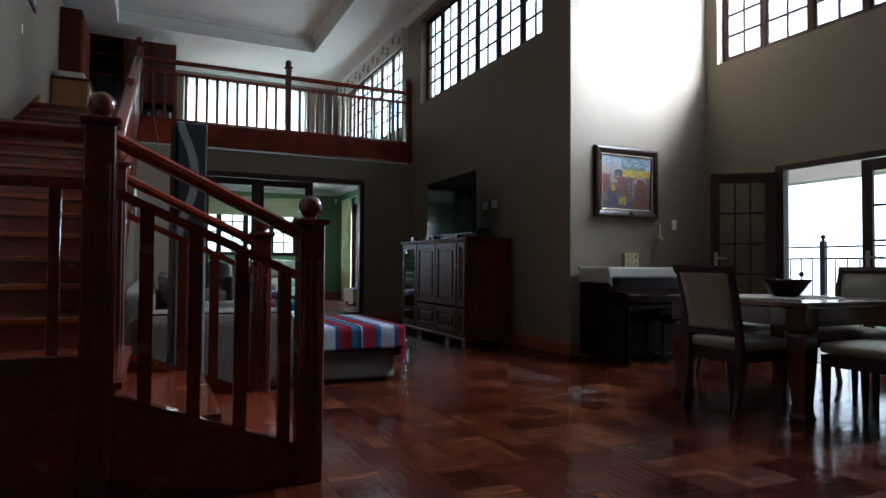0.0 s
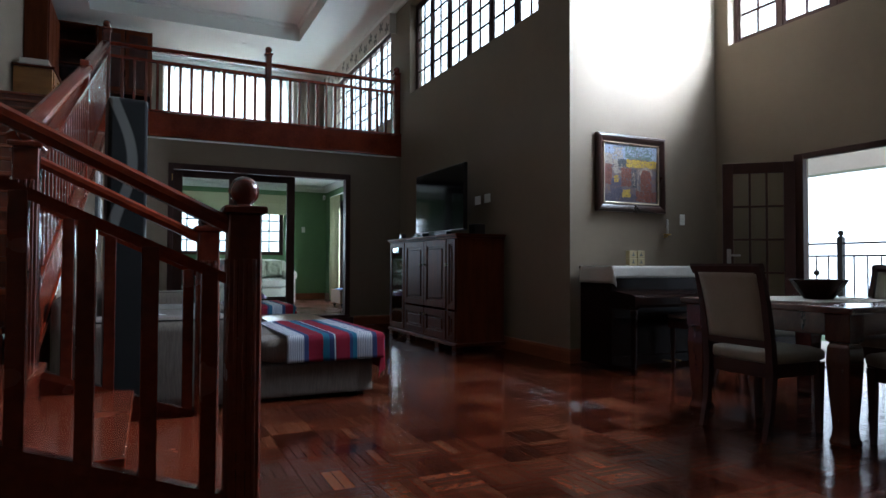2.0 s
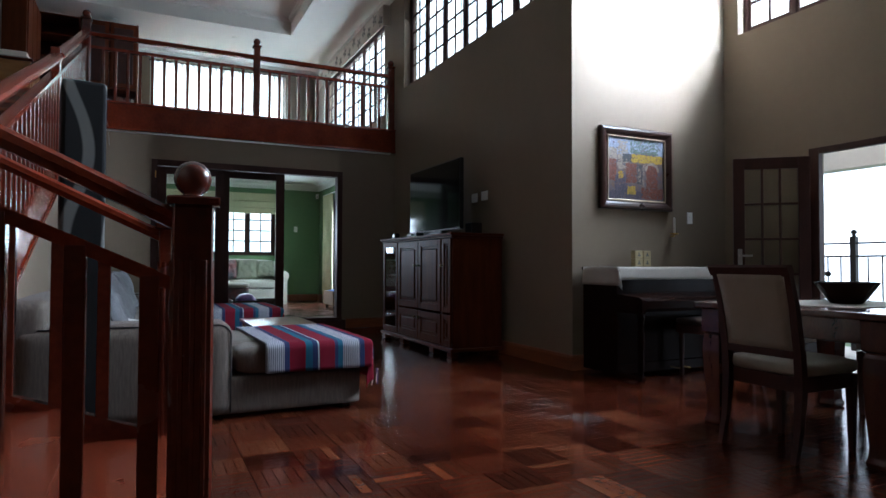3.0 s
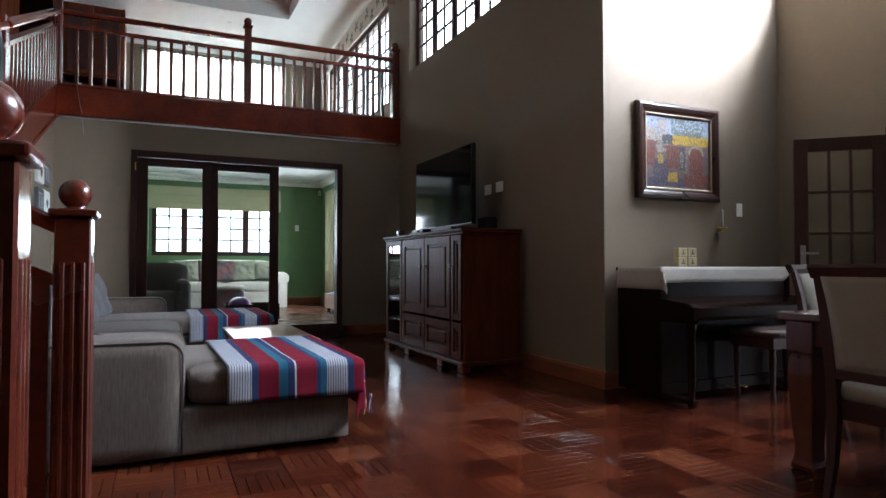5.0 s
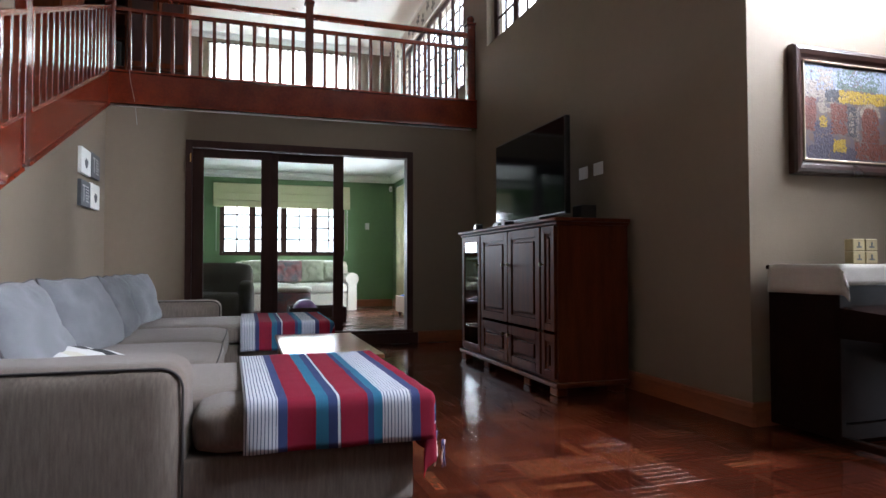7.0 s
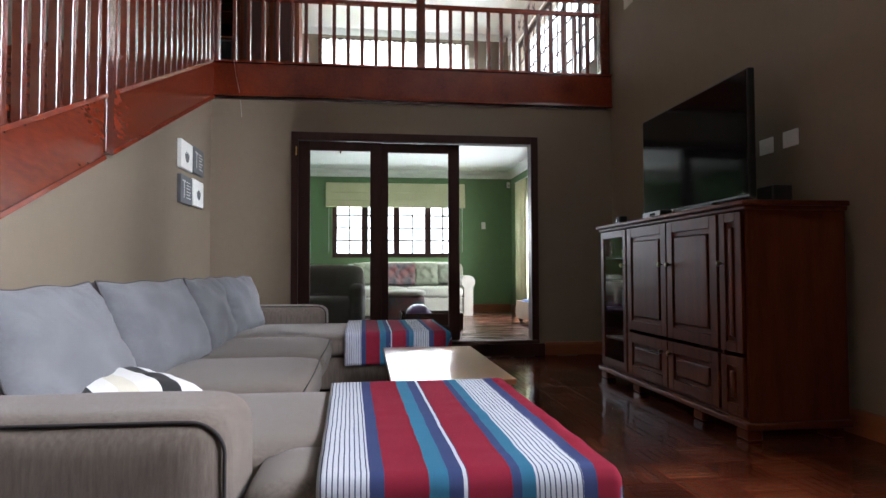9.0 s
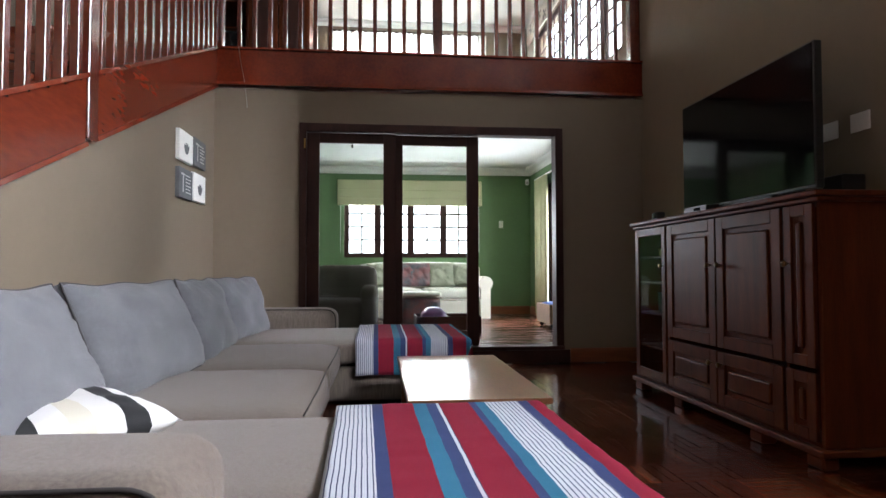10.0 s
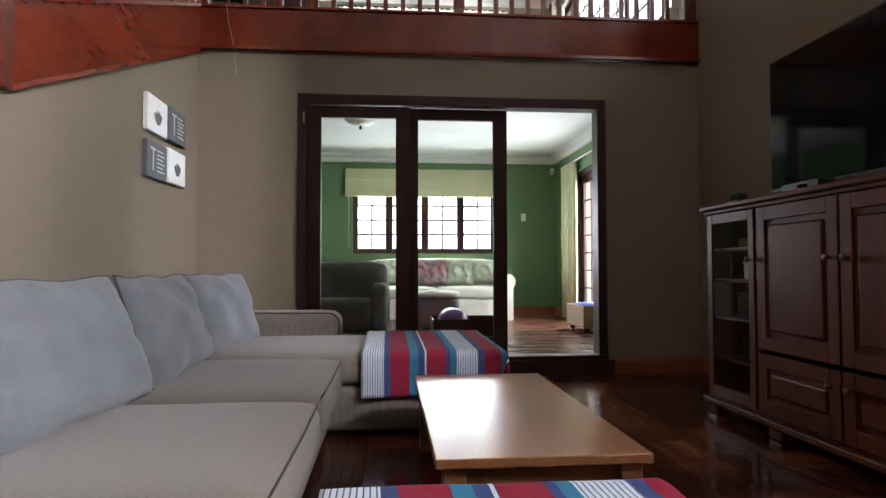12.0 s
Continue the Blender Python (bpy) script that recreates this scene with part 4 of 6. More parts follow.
def television():
    t = thing("television", "large black flat-screen television on a low stand", "television")
    m = pose(4.712, 9.172, 0, 0, 0, 0)
    t.matrix_basis = m
    w, z0, z1 = 0.74, 1.41, 2.235
    box("bezel", 0.0, 0.05, -w, w, z0, z1, "black_plastic", t, 0.008, 2)
    box("screen", -0.004, 0.0, -w + 0.012, w - 0.012, z0 + 0.02, z1 - 0.012, "screen_glass", t, 0.001)
    box("stand_neck", 0.01, 0.05, -0.08, 0.08, 1.37, 1.42, "black_plastic", t)
    box("stand_foot", -0.12, 0.16, -0.35, 0.35, 1.346, 1.37, "black_plastic", t, 0.005)


television()
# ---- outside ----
# Pure emission in mottled pale and green, for boards that glow as daylight.
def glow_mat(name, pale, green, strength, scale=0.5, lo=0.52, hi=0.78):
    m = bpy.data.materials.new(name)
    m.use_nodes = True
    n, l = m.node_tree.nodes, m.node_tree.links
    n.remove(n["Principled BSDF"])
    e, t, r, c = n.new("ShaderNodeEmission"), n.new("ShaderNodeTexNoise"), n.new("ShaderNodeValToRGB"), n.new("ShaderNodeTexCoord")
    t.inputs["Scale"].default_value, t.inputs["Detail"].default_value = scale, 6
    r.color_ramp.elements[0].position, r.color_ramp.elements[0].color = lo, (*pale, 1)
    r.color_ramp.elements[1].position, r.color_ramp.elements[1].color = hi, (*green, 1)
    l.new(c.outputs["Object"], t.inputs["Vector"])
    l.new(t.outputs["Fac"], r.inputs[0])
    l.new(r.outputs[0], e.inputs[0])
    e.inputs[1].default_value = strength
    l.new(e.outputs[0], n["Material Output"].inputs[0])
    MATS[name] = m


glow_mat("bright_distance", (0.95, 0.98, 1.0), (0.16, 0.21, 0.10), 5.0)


def outside():
    bm = bmesh.new()
    add_box(bm, -400, 400, -400, 400, -0.6, -0.3)
    tagged(part("ground", bm, "lawn"), "mown garden lawn around the house", "ground", kind="structure")
    # added glowing boards for trees and sky; they also throw light indoors
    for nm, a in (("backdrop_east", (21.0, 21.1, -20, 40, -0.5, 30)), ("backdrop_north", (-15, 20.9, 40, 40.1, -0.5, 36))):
        tagged(box(nm, *a, "bright_distance", None, 0), "glowing board standing in for garden trees and sky", "backdrop", kind="structure")
    bm = bmesh.new()
    add_box(bm, RIGHT_X + 0.22, 9.6, NEAR_Y, 9.5, -0.3, -0.03)
    tagged(part("pavement_veranda", bm, "stone"), "pale stone veranda floor", "veranda", kind="structure")
    # roof added out of view; its eaves keep sun off the high windows
    bm = bmesh.new()
    add_box(bm, LEFT_X - 0.8, TV_X + 0.8, NEAR_Y - 0.8, FAR_Y + 0.8, 5.95, 6.1)
    add_box(bm, TV_X + 0.8, RIGHT_X + 0.8, NEAR_Y - 0.8, PIC_Y + 0.3, 5.95, 6.1)
    tagged(part("roof", bm, "render_white"), "unseen roof slab added with eaves to keep the sun out", "roof", kind="structure")
    bm = bmesh.new()
    add_box(bm, 9.35, 9.6, NEAR_Y, 9.5, 2.22, 2.75)
    tagged(part("trim_veranda_beam", bm, "render_white"), "cream painted veranda beam", "beam", kind="structure")
    f = thing("veranda_railing", "black wrought-iron veranda railing with round finials", "railing")
    x = 9.3
    for y in (2.6, 4.7, 6.8, 8.9):
        p = box("post", x - 0.035, x + 0.035, y - 0.035, y + 0.035, -0.03, 1.36, "iron", f, 0.004)
        turned("finial", [(0.03, 0), (0.015, 0.02)] + [(r * 1.0, h + 0.02) for r, h in ball_profile(0.035, 8)[2:]], (x, y, 1.36), "iron", p, 12)
        if y > 8:
            continue
        for z in (0.1, 1.12, 1.28):
            box("rail", x - 0.012, x + 0.012, y + 0.035, y + 2.065, z - 0.012, z + 0.012, "iron", f, 0.002)
        for k in range(1, 13):
            yy = y + 2.1 * k / 13
            box("bar", x - 0.007, x + 0.007, yy - 0.007, yy + 0.007, 0.1, 1.12, "iron", f, 0)
            if k % 4 == 2:
                turned("rosette", ball_profile(0.04, 6), (x, yy, 0.86), "iron", f, 8)


outside()


# ---- doors ----
def door_leaf(name, parent, m, width, height, cols, rows, z0=0.012, material="dark_wood"):
    """A glazed door leaf, hinged at m, running along its x."""
    s, t = 0.10, 0.04

    def piece(nm, a, b, p, q, mt, par, th=t):
        bm = bmesh.new()
        add_box(bm, a, b, -th / 2, th / 2, p, q, 0.003 if mt != "glass" else 0)
        bmesh.ops.transform(bm, matrix=m, verts=bm.verts)
        return part(nm, bm, mt, par)

    leaf = piece(name, 0, s, z0, height, material, parent)
    piece("stile", width - s, width, z0, height, material, leaf)
    piece("rail", s, width - s, height - 0.11, height, material, leaf)
    piece("bottom_rail", s, width - s, z0, 0.24, material, leaf)
    a, b, lo, hi = s, width - s, 0.24, height - 0.11
    for i in range(1, cols):
        u = a + (b - a) * i / cols
        piece("glazing_bar", u - 0.011, u + 0.011, lo, hi, material, leaf, 0.03)
    for j in range(1, rows):
        z = lo + (hi - lo) * j / rows
        piece("glazing_bar", a, b, z - 0.011, z + 0.011, material, leaf, 0.028)
    for i in range(cols):
        for j in range(rows):
            w, h = (b - a) / cols, (hi - lo) / rows
            p = piece("pane", a + w * i, a + w * (i + 1), lo + h * j, lo + h * (j + 1), "glass", leaf, 0.004)
            p.visible_shadow = False
    for side in (-1, 1):
        bm = bmesh.new()
        add_box(bm, width - 0.075, width - 0.035, side * 0.020, side * 0.026, 0.98, 1.16, 0)
        add_box(bm, width - 0.065, width - 0.045, side * 0.026, side * 0.06, 1.085, 1.105, 0)
        add_box(bm, width - 0.16, width - 0.045, side * 0.05, side * 0.066, 1.085, 1.105, 0)
        bmesh.ops.transform(bm, matrix=m, verts=bm.verts)
        part("handle", bm, "steel", leaf, "steel lever handle")
    return leaf


def french_doors():
    d = thing("door_french", "dark timber French doors with small panes, one leaf open", "door", kind="structure")
    x0, x1 = RIGHT_X - 0.012, RIGHT_X + 0.05
    box("jamb", x0, x1, 5.87, 5.97, 0, 2.12, "dark_wood", d)
    box("jamb", x0, x1, 3.9, 3.99, 0, 2.12, "dark_wood", d)
    box("head", x0, x1, 3.99, 5.87, 2.06, 2.12, "dark_wood", d)
    door_leaf("door_leaf", d, pose(RIGHT_X - 0.04, 5.94, 0, 0, 0, 138), 0.67, 2.045, 3, 5)
    door_leaf("door_leaf", d, pose(RIGHT_X + 0.02, 4.0, 0, 0, 0, 90), 1.05, 2.045, 3, 5)


french_doors()


def den_garden_door():
    d = thing("door_garden", "dark timber garden door with small panes in the den", "door", kind="structure")
    box("jamb", TV_X + 0.02, TV_X + 0.13, 15.27, 15.35, DEN, 2.4, "dark_wood", d)
    box("jamb", TV_X + 0.02, TV_X + 0.13, 13.6, 13.68, DEN, 2.4, "dark_wood", d)
    box("head", TV_X + 0.02, TV_X + 0.13, 13.68, 15.27, 2.32, 2.4, "dark_wood", d)
    door_leaf("door_leaf", d, pose(TV_X + 0.075, 15.27, DEN, 0, 0, -90), 0.79, 2.15, 2, 7)
    door_leaf("door_leaf", d, pose(TV_X + 0.075, 13.68, DEN, 0, 0, 90), 0.79, 2.15, 2, 7)


den_garden_door()


# ---- striped throws ----
def stripe_mat():
    m = bpy.data.materials.new("striped_cotton")
    m.use_nodes = True
    n, l = m.node_tree.nodes, m.node_tree.links
    p = n["Principled BSDF"]
    p.inputs["Roughness"].default_value = 0.95
    p.inputs["Specular IOR Level"].default_value = 0.05
    white, navy, red, teal = (0.44, 0.46, 0.50), (0.038, 0.050, 0.12), (0.18, 0.015, 0.030), (0.032, 0.125, 0.195)
    bands = [(white, 0.125), (navy, 0.035), (red, 0.105), (teal, 0.046), (navy, 0.036), (white, 0.011), (red, 0.105), (navy, 0.022),
             (teal, 0.035), (white, 0.118), (navy, 0.036), (red, 0.095), (teal, 0.043), (navy, 0.03), (white, 0.010), (red, 0.148)]
    total = sum(w for _, w in bands)
    at = n.new("ShaderNodeAttribute")
    at.attribute_name = "across"
    nz = n.new("ShaderNodeTexNoise")
    nz.inputs["Scale"].default_value = 6
    wob = n.new("ShaderNodeMath")
    wob.operation = "MULTIPLY_ADD"
    wob.inputs[1].default_value = 0.006
    co = n.new("ShaderNodeTexCoord")
    l.new(co.outputs["Object"], nz.inputs["Vector"])
    l.new(nz.outputs["Fac"], wob.inputs[0])
    l.new(at.outputs["Fac"], wob.inputs[2])
    r = n.new("ShaderNodeValToRGB")
    r.color_ramp.interpolation = "CONSTANT"
    pos = 0.0
    for i, (c, w) in enumerate(bands):
        e = r.color_ramp.elements[i] if i < 2 else r.color_ramp.elements.new(pos / total)
        e.position, e.color = pos / total, (*c, 1)
        pos += w
    l.new(wob.outputs[0], r.inputs[0])
    # thin dark lines, which show in the white bands
    sn = n.new("ShaderNodeMath")
    sn.operation = "FRACT"
    k = n.new("ShaderNodeMath")
    k.operation = "MULTIPLY"
    k.inputs[1].default_value = 75
    l.new(wob.outputs[0], k.inputs[0])
    l.new(k.outputs[0], sn.inputs[0])
    gt = n.new("ShaderNodeMath")
    gt.operation = "GREATER_THAN"
    gt.inputs[1].default_value = 0.76
    l.new(sn.outputs[0], gt.inputs[0])
    sep = n.new("ShaderNodeSeparateColor")
    l.new(r.outputs[0], sep.inputs[0])
    isw = n.new("ShaderNodeMath")
    isw.operation = "GREATER_THAN"
    isw.inputs[1].default_value = 0.4
    l.new(sep.outputs[1], isw.inputs[0])
    both = n.new("ShaderNodeMath")
    both.operation = "MULTIPLY"
    l.new(gt.outputs[0], both.inputs[0])
    l.new(isw.outputs[0], both.inputs[1])
    mx = n.new("ShaderNodeMix")
    mx.data_type = "RGBA"
    l.new(both.outputs[0], mx.inputs[0])
    l.new(r.outputs[0], mx.inputs[6])
    mx.inputs[7].default_value = (0.05, 0.055, 0.10, 1)
    fine = n.new("ShaderNodeTexNoise")
    fine.inputs["Scale"].default_value = 500
    l.new(co.outputs["Object"], fine.inputs["Vector"])
    mul = n.new("ShaderNodeMix")
    mul.data_type, mul.blend_type = "RGBA", "MULTIPLY"
    mul.inputs[0].default_value = 0.2
    l.new(mx.outputs[2], mul.inputs[6])
    l.new(fine.outputs["Color"], mul.inputs[7])
    l.new(mul.outputs[2], p.inputs["Base Color"])
    b = n.new("ShaderNodeBump")
    b.inputs["Strength"].default_value, b.inputs["Distance"].default_value = 0.4, 0.004
    l.new(fine.outputs["Fac"], b.inputs["Height"])
    l.new(b.outputs[0], p.inputs["Normal"])
    MATS["striped_cotton"] = m


stripe_mat()


def throw(x0, xe, ya, yb, top, side_drop, front_drop, back_drop, label, tassels, skew=0.0):
    """A throw laid over a chaise: it falls over the end (xe), the front (ya) and the back (yb)."""
    ob = thing("throw_blanket", label, "blanket", group="striped throws")
    bm = bmesh.new()
    width, length = xe - x0 + side_drop, yb - ya
    nu, nv = 56, 64
    rnd = 0.035

    def fold(d):
        """Distance past an edge to (outward, drop), rounded."""
        if d <= 0:
            return d, 0.0
        a = min(d / rnd, math.pi / 2)
        return rnd * math.sin(a), rnd * (1 - math.cos(a)) + max(0.0, d - rnd * math.pi / 2)

    rows, across = [], []
    for i in range(nu + 1):
        u = width * i / nu
        row = []
        for j in range(nv + 1):
            v = -front_drop + (length + front_drop + back_drop) * j / nv
            ox, dx = fold(x0 + u - (xe - rnd))
            if v < length / 2:
                oy, dy = fold(rnd - v)
                y = ya + rnd - oy
            else:
                oy, dy = fold(v - (length - rnd))
                y = yb - rnd + oy
            x = xe - rnd + ox
            z = top - math.hypot(dx, dy) if dx and dy else top - dx - dy
            if dx and dy:
                x -= 0.3 * min(dx, dy)
            x += skew * (1 - u / width) * (1 - max(0.0, min(1.0, v / length)))
            wave = noise.noise(Vector((u * 6, v * 4, xe))) * 0.006 + noise.noise(Vector((u * 3 + 5, v * 11, xe))) * 0.005
            flare = 0.25 * dx * (0.6 + 0.5 * math.sin(v * 17))
            row.append(bm.verts.new((x + flare * 0.3, y - (0.04 * dy if v < length / 2 else -0.04 * dy) * (1 + math.sin(u * 21)), max(0.02, z + abs(wave)))))
            across.append(u / width)
        rows.append(row)
    for i in range(nu):
        for j in range(nv):
            bm.faces.new((rows[i][j], rows[i + 1][j], rows[i + 1][j + 1], rows[i][j + 1]))
    layer = bm.verts.layers.float.new("across")
    bm.verts.ensure_lookup_table()
    for v, a in zip(bm.verts, across):
        v[layer] = a
    cloth = part("cloth", bm, "striped_cotton", ob, "", True)
    mod = cloth.modifiers.new("thickness", "SOLIDIFY")
    mod.thickness, mod.offset = 0.004, 1
    for k, (x, y, z) in enumerate(tassels):
        pts = [(x + 0.006 * math.sin(k * 2 + q), y + 0.005 * math.cos(k * 3 + q), z - 0.028 * q) for q in range(5)]
        tube("tassel", pts, 0.0035, "white_cloth" if k % 2 else "navy_thread", ob, 5)
    return ob


mat("navy_thread", (0.06, 0.07, 0.16), 0.9, 0.2, 20)
throw(2.17, 2.935, 6.315, 7.60, 0.468, 0.27, 0.175, 0.16, "red, blue and white striped cotton throw over the chaise",
      [(2.985 + 0.012 * (k % 3), 6.35 + 0.035 * k, 0.26 - 0.01 * (k % 4)) for k in range(9)], 0.03)
throw(2.16, 3.0, 9.755, 10.96, 0.468, 0.20, 0.24, 0.1, "red, blue and white striped cotton throw on the far chaise",
      [(3.05, 9.8 + 0.05 * k, 0.3) for k in range(6)])


# ---- striped pillow ----
def pillow_mat():
    m = bpy.data.materials.new("pillow_stripes")
    m.use_nodes = True
    n, l = m.node_tree.nodes, m.node_tree.links
    p = n["Principled BSDF"]
    p.inputs["Roughness"].default_value = 0.9
    c, s, r = n.new("ShaderNodeTexCoord"), n.new("ShaderNodeSeparateXYZ"), n.new("ShaderNodeValToRGB")
    r.color_ramp.interpolation = "CONSTANT"
    w, b, g = (0.56, 0.55, 0.53, 1), (0.012, 0.012, 0.013, 1), (0.50, 0.47, 0.38, 1)
    for i, (q, col) in enumerate(((0, w), (0.10, b), (0.25, w), (0.40, g), (0.53, w), (0.68, b), (0.82, w))):
        e = r.color_ramp.elements[i] if i < 2 else r.color_ramp.elements.new(q)
        e.position, e.color = q, col
    l.new(c.outputs["Generated"], s.inputs[0])
    l.new(s.outputs["X"], r.inputs[0])
    l.new(r.outputs[0], p.inputs["Base Color"])
    MATS["pillow_stripes"] = m


pillow_mat()
pil = cushion("scatter_pillow", 0.51, 0.50, 0.13, "pillow_stripes", None, Matrix.Identity(4), False, 0.3)
pil.matrix_basis = pose(1.37, 7.27, 0.51, 0, 0, 45) @ pose(0, 0, 0, -88, 0, 0)
tagged(pil, "white scatter pillow with black stripes lying on the sofa", "pillow")


# ---- pictures and plates on the walls ----
def painting_mat():
    """A loose impasto street scene in blobs of colour."""
    m = bpy.data.materials.new("painted_canvas")
    m.use_nodes = True
    n, l = m.node_tree.nodes, m.node_tree.links
    p = n["Principled BSDF"]
    p.inputs["Roughness"].default_value = 0.45
    c, t, r, sep = n.new("ShaderNodeTexCoord"), n.new("ShaderNodeTexVoronoi"), n.new("ShaderNodeValToRGB"), n.new("ShaderNodeSeparateXYZ")
    t.inputs["Scale"].default_value = 26
    l.new(c.outputs["Object"], t.inputs["Vector"])
    s2 = n.new("ShaderNodeSeparateColor")
    l.new(t.outputs["Color"], s2.inputs[0])
    cols = [(0.12, 0.075, 0.06), (0.10, 0.08, 0.10), (0.14, 0.085, 0.06), (0.12, 0.085, 0.08), (0.15, 0.115, 0.10), (0.10, 0.085, 0.10)]
    for i, col in enumerate(cols):
        e = r.color_ramp.elements[i] if i < 2 else r.color_ramp.elements.new(i / len(cols))
        e.position, e.color = i / len(cols), (*col, 1)
    l.new(s2.outputs[0], r.inputs[0])
    l.new(r.outputs[0], p.inputs["Base Color"])
    MATS["painted_canvas"] = m


mat("frame_wood", (0.035, 0.014, 0.010), 0.28, 0.2, 6)
mat("gilt", (0.62, 0.52, 0.38), 0.35, 0.1, 20, metal=1.0)
painting_mat()
for nm, c in (("paint_sky", (0.22, 0.25, 0.33)), ("paint_yellow", (0.36, 0.23, 0.015)), ("paint_brick", (0.14, 0.04, 0.024)), ("paint_green", (0.09, 0.12, 0.10)),
              ("paint_violet", (0.06, 0.05, 0.075)), ("paint_cream", (0.25, 0.205, 0.165)), ("paint_slate", (0.045, 0.045, 0.05))):
    mat(nm, c, 0.5, 0.35, 30, bump=0.5, bump_scale=70)


def painting():
    x0, x1, z0, z1, y = 5.46, 6.39, 1.555, 2.37, PIC_Y - 0.003
    p = thing("framed_painting", "street scene painting in a broad dark timber frame", "painting")
    w = 0.085
    bm = bmesh.new()
    rings = []
    for inset, out in ((0, 0), (0, 0.042), (0.012, 0.056), (0.03, 0.06), (0.055, 0.05), (0.072, 0.036), (w, 0.032), (w, 0)):
        rings.append([bm.verts.new((x, y - out, z)) for x, z in ((x0 + inset, z0 + inset), (x1 - inset, z0 + inset), (x1 - inset, z1 - inset), (x0 + inset, z1 - inset))])
    for p0, p1 in zip(rings, rings[1:]):
        for k in range(4):
            bm.faces.new((p0[k], p0[(k + 1) % 4], p1[(k + 1) % 4], p1[k]))
    part("frame", bm, "frame_wood", p, "mitred dark polished frame")
    g = 0.014
    a0, a1, b0, b1 = x0 + w, x1 - w, z0 + w, z1 - w
    for a in ((a0, a1, b1 - g, b1), (a0, a1, b0, b0 + g), (a0, a0 + g, b0 + g, b1 - g), (a1 - g, a1, b0 + g, b1 - g)):
        box("gilt_slip", a[0], a[1], y - 0.04, y - 0.01, a[2], a[3], "gilt", p, 0.004)
    a0, a1, b0, b1 = a0 + g, a1 - g, b0 + g, b1 - g
    W, H = a1 - a0, b1 - b0
    canvas = box("canvas", a0, a1, y - 0.02, y - 0.012, b0, b1, "painted_canvas", p, 0)
    rng = random.Random(4)
    meshes = {}

    def strokes(m, u0, u1, v0, v1, n, size, depth):
        n, size = int(n * 6), size * 0.5
        """n loose brush strokes of one colour inside a patch of the canvas."""
        bm = meshes.setdefault(m, bmesh.new())
        for _ in range(n):
            u, v = rng.uniform(u0, u1), rng.uniform(v0, v1)
            a, r, s = rng.uniform(0, math.pi), size * rng.uniform(0.6, 1.5), rng.uniform(0.35, 0.8)
            d = depth + rng.uniform(0, 0.0006)
            ring = []
            for q in range(8):
                t = 2 * math.pi * q / 8
                du, dv = r * math.cos(t), r * s * math.sin(t)
                uu = u + (du * math.cos(a) - dv * math.sin(a)) * rng.uniform(0.8, 1.2)
                vv = v + (du * math.sin(a) + dv * math.cos(a)) * rng.uniform(0.8, 1.2)
                ring.append(bm.verts.new((a0 + W * min(1, max(0, uu)), y - 0.0205 - d, b0 + H * min(1, max(0, vv)))))
            bm.faces.new(ring)

    for m, u0, u1, v0, v1, n, size, d in (
            ("paint_sky", 0.0, 0.45, 0.72, 1.0, 60, 0.04, 0), ("paint_sky", 0.85, 1.0, 0.75, 1.0, 25, 0.04, 0), ("paint_cream", 0.18, 0.34, 0.5, 0.95, 40, 0.03, 0.0006),
            ("paint_cream", 0.0, 0.16, 0.64, 0.82, 25, 0.035, 0.0006), ("paint_green", 0.40, 0.9, 0.76, 0.98, 60, 0.035, 0.0006), ("paint_sky", 0.42, 0.9, 0.8, 0.98, 25, 0.025, 0.001),
            ("paint_slate", 0.26, 0.46, 0.62, 0.74, 25, 0.03, 0.001), ("paint_yellow", 0.42, 0.98, 0.62, 0.74, 60, 0.03, 0.0014), ("paint_brick", 0.68, 0.88, 0.22, 0.58, 60, 0.03, 0.0012),
            ("paint_cream", 0.61, 0.64, 0.22, 0.6, 16, 0.012, 0.0018), ("paint_cream", 0.64, 0.9, 0.575, 0.60, 16, 0.012, 0.0018), ("paint_brick", 0.02, 0.14, 0.3, 0.64, 40, 0.03, 0.0008),
            ("paint_brick", 0.32, 0.50, 0.28, 0.6, 40, 0.03, 0.0008), ("paint_slate", 0.51, 0.61, 0.26, 0.58, 40, 0.02, 0.0014), ("paint_cream", 0.53, 0.58, 0.3, 0.52, 12, 0.015, 0.0018),
            ("paint_violet", 0.12, 0.34, 0.10, 0.40, 60, 0.03, 0.0006), ("paint_yellow", 0.19, 0.27, 0.34, 0.46, 14, 0.02, 0.0014), ("paint_yellow", 0.34, 0.48, 0.09, 0.22, 26, 0.022, 0.0014),
            ("paint_violet", 0.0, 0.6, 0.0, 0.14, 60, 0.035, 0.0004), ("paint_brick", 0.6, 0.98, 0.03, 0.2, 50, 0.03, 0.0006)):
        strokes(m, u0, u1, v0, v1, n, size, d)
    for k in range(19):
        q = math.pi * k / 18
        u, v = 0.78 + 0.11 * math.cos(q), 0.5 + 0.11 * math.sin(q)
        strokes("paint_cream", u - 0.006, u + 0.006, v - 0.006, v + 0.006, 1, 0.03, 0.0026)
    for m, bm in meshes.items():
        part("painted_picture", bm, m, canvas)["kind"] = "stuff"


painting()


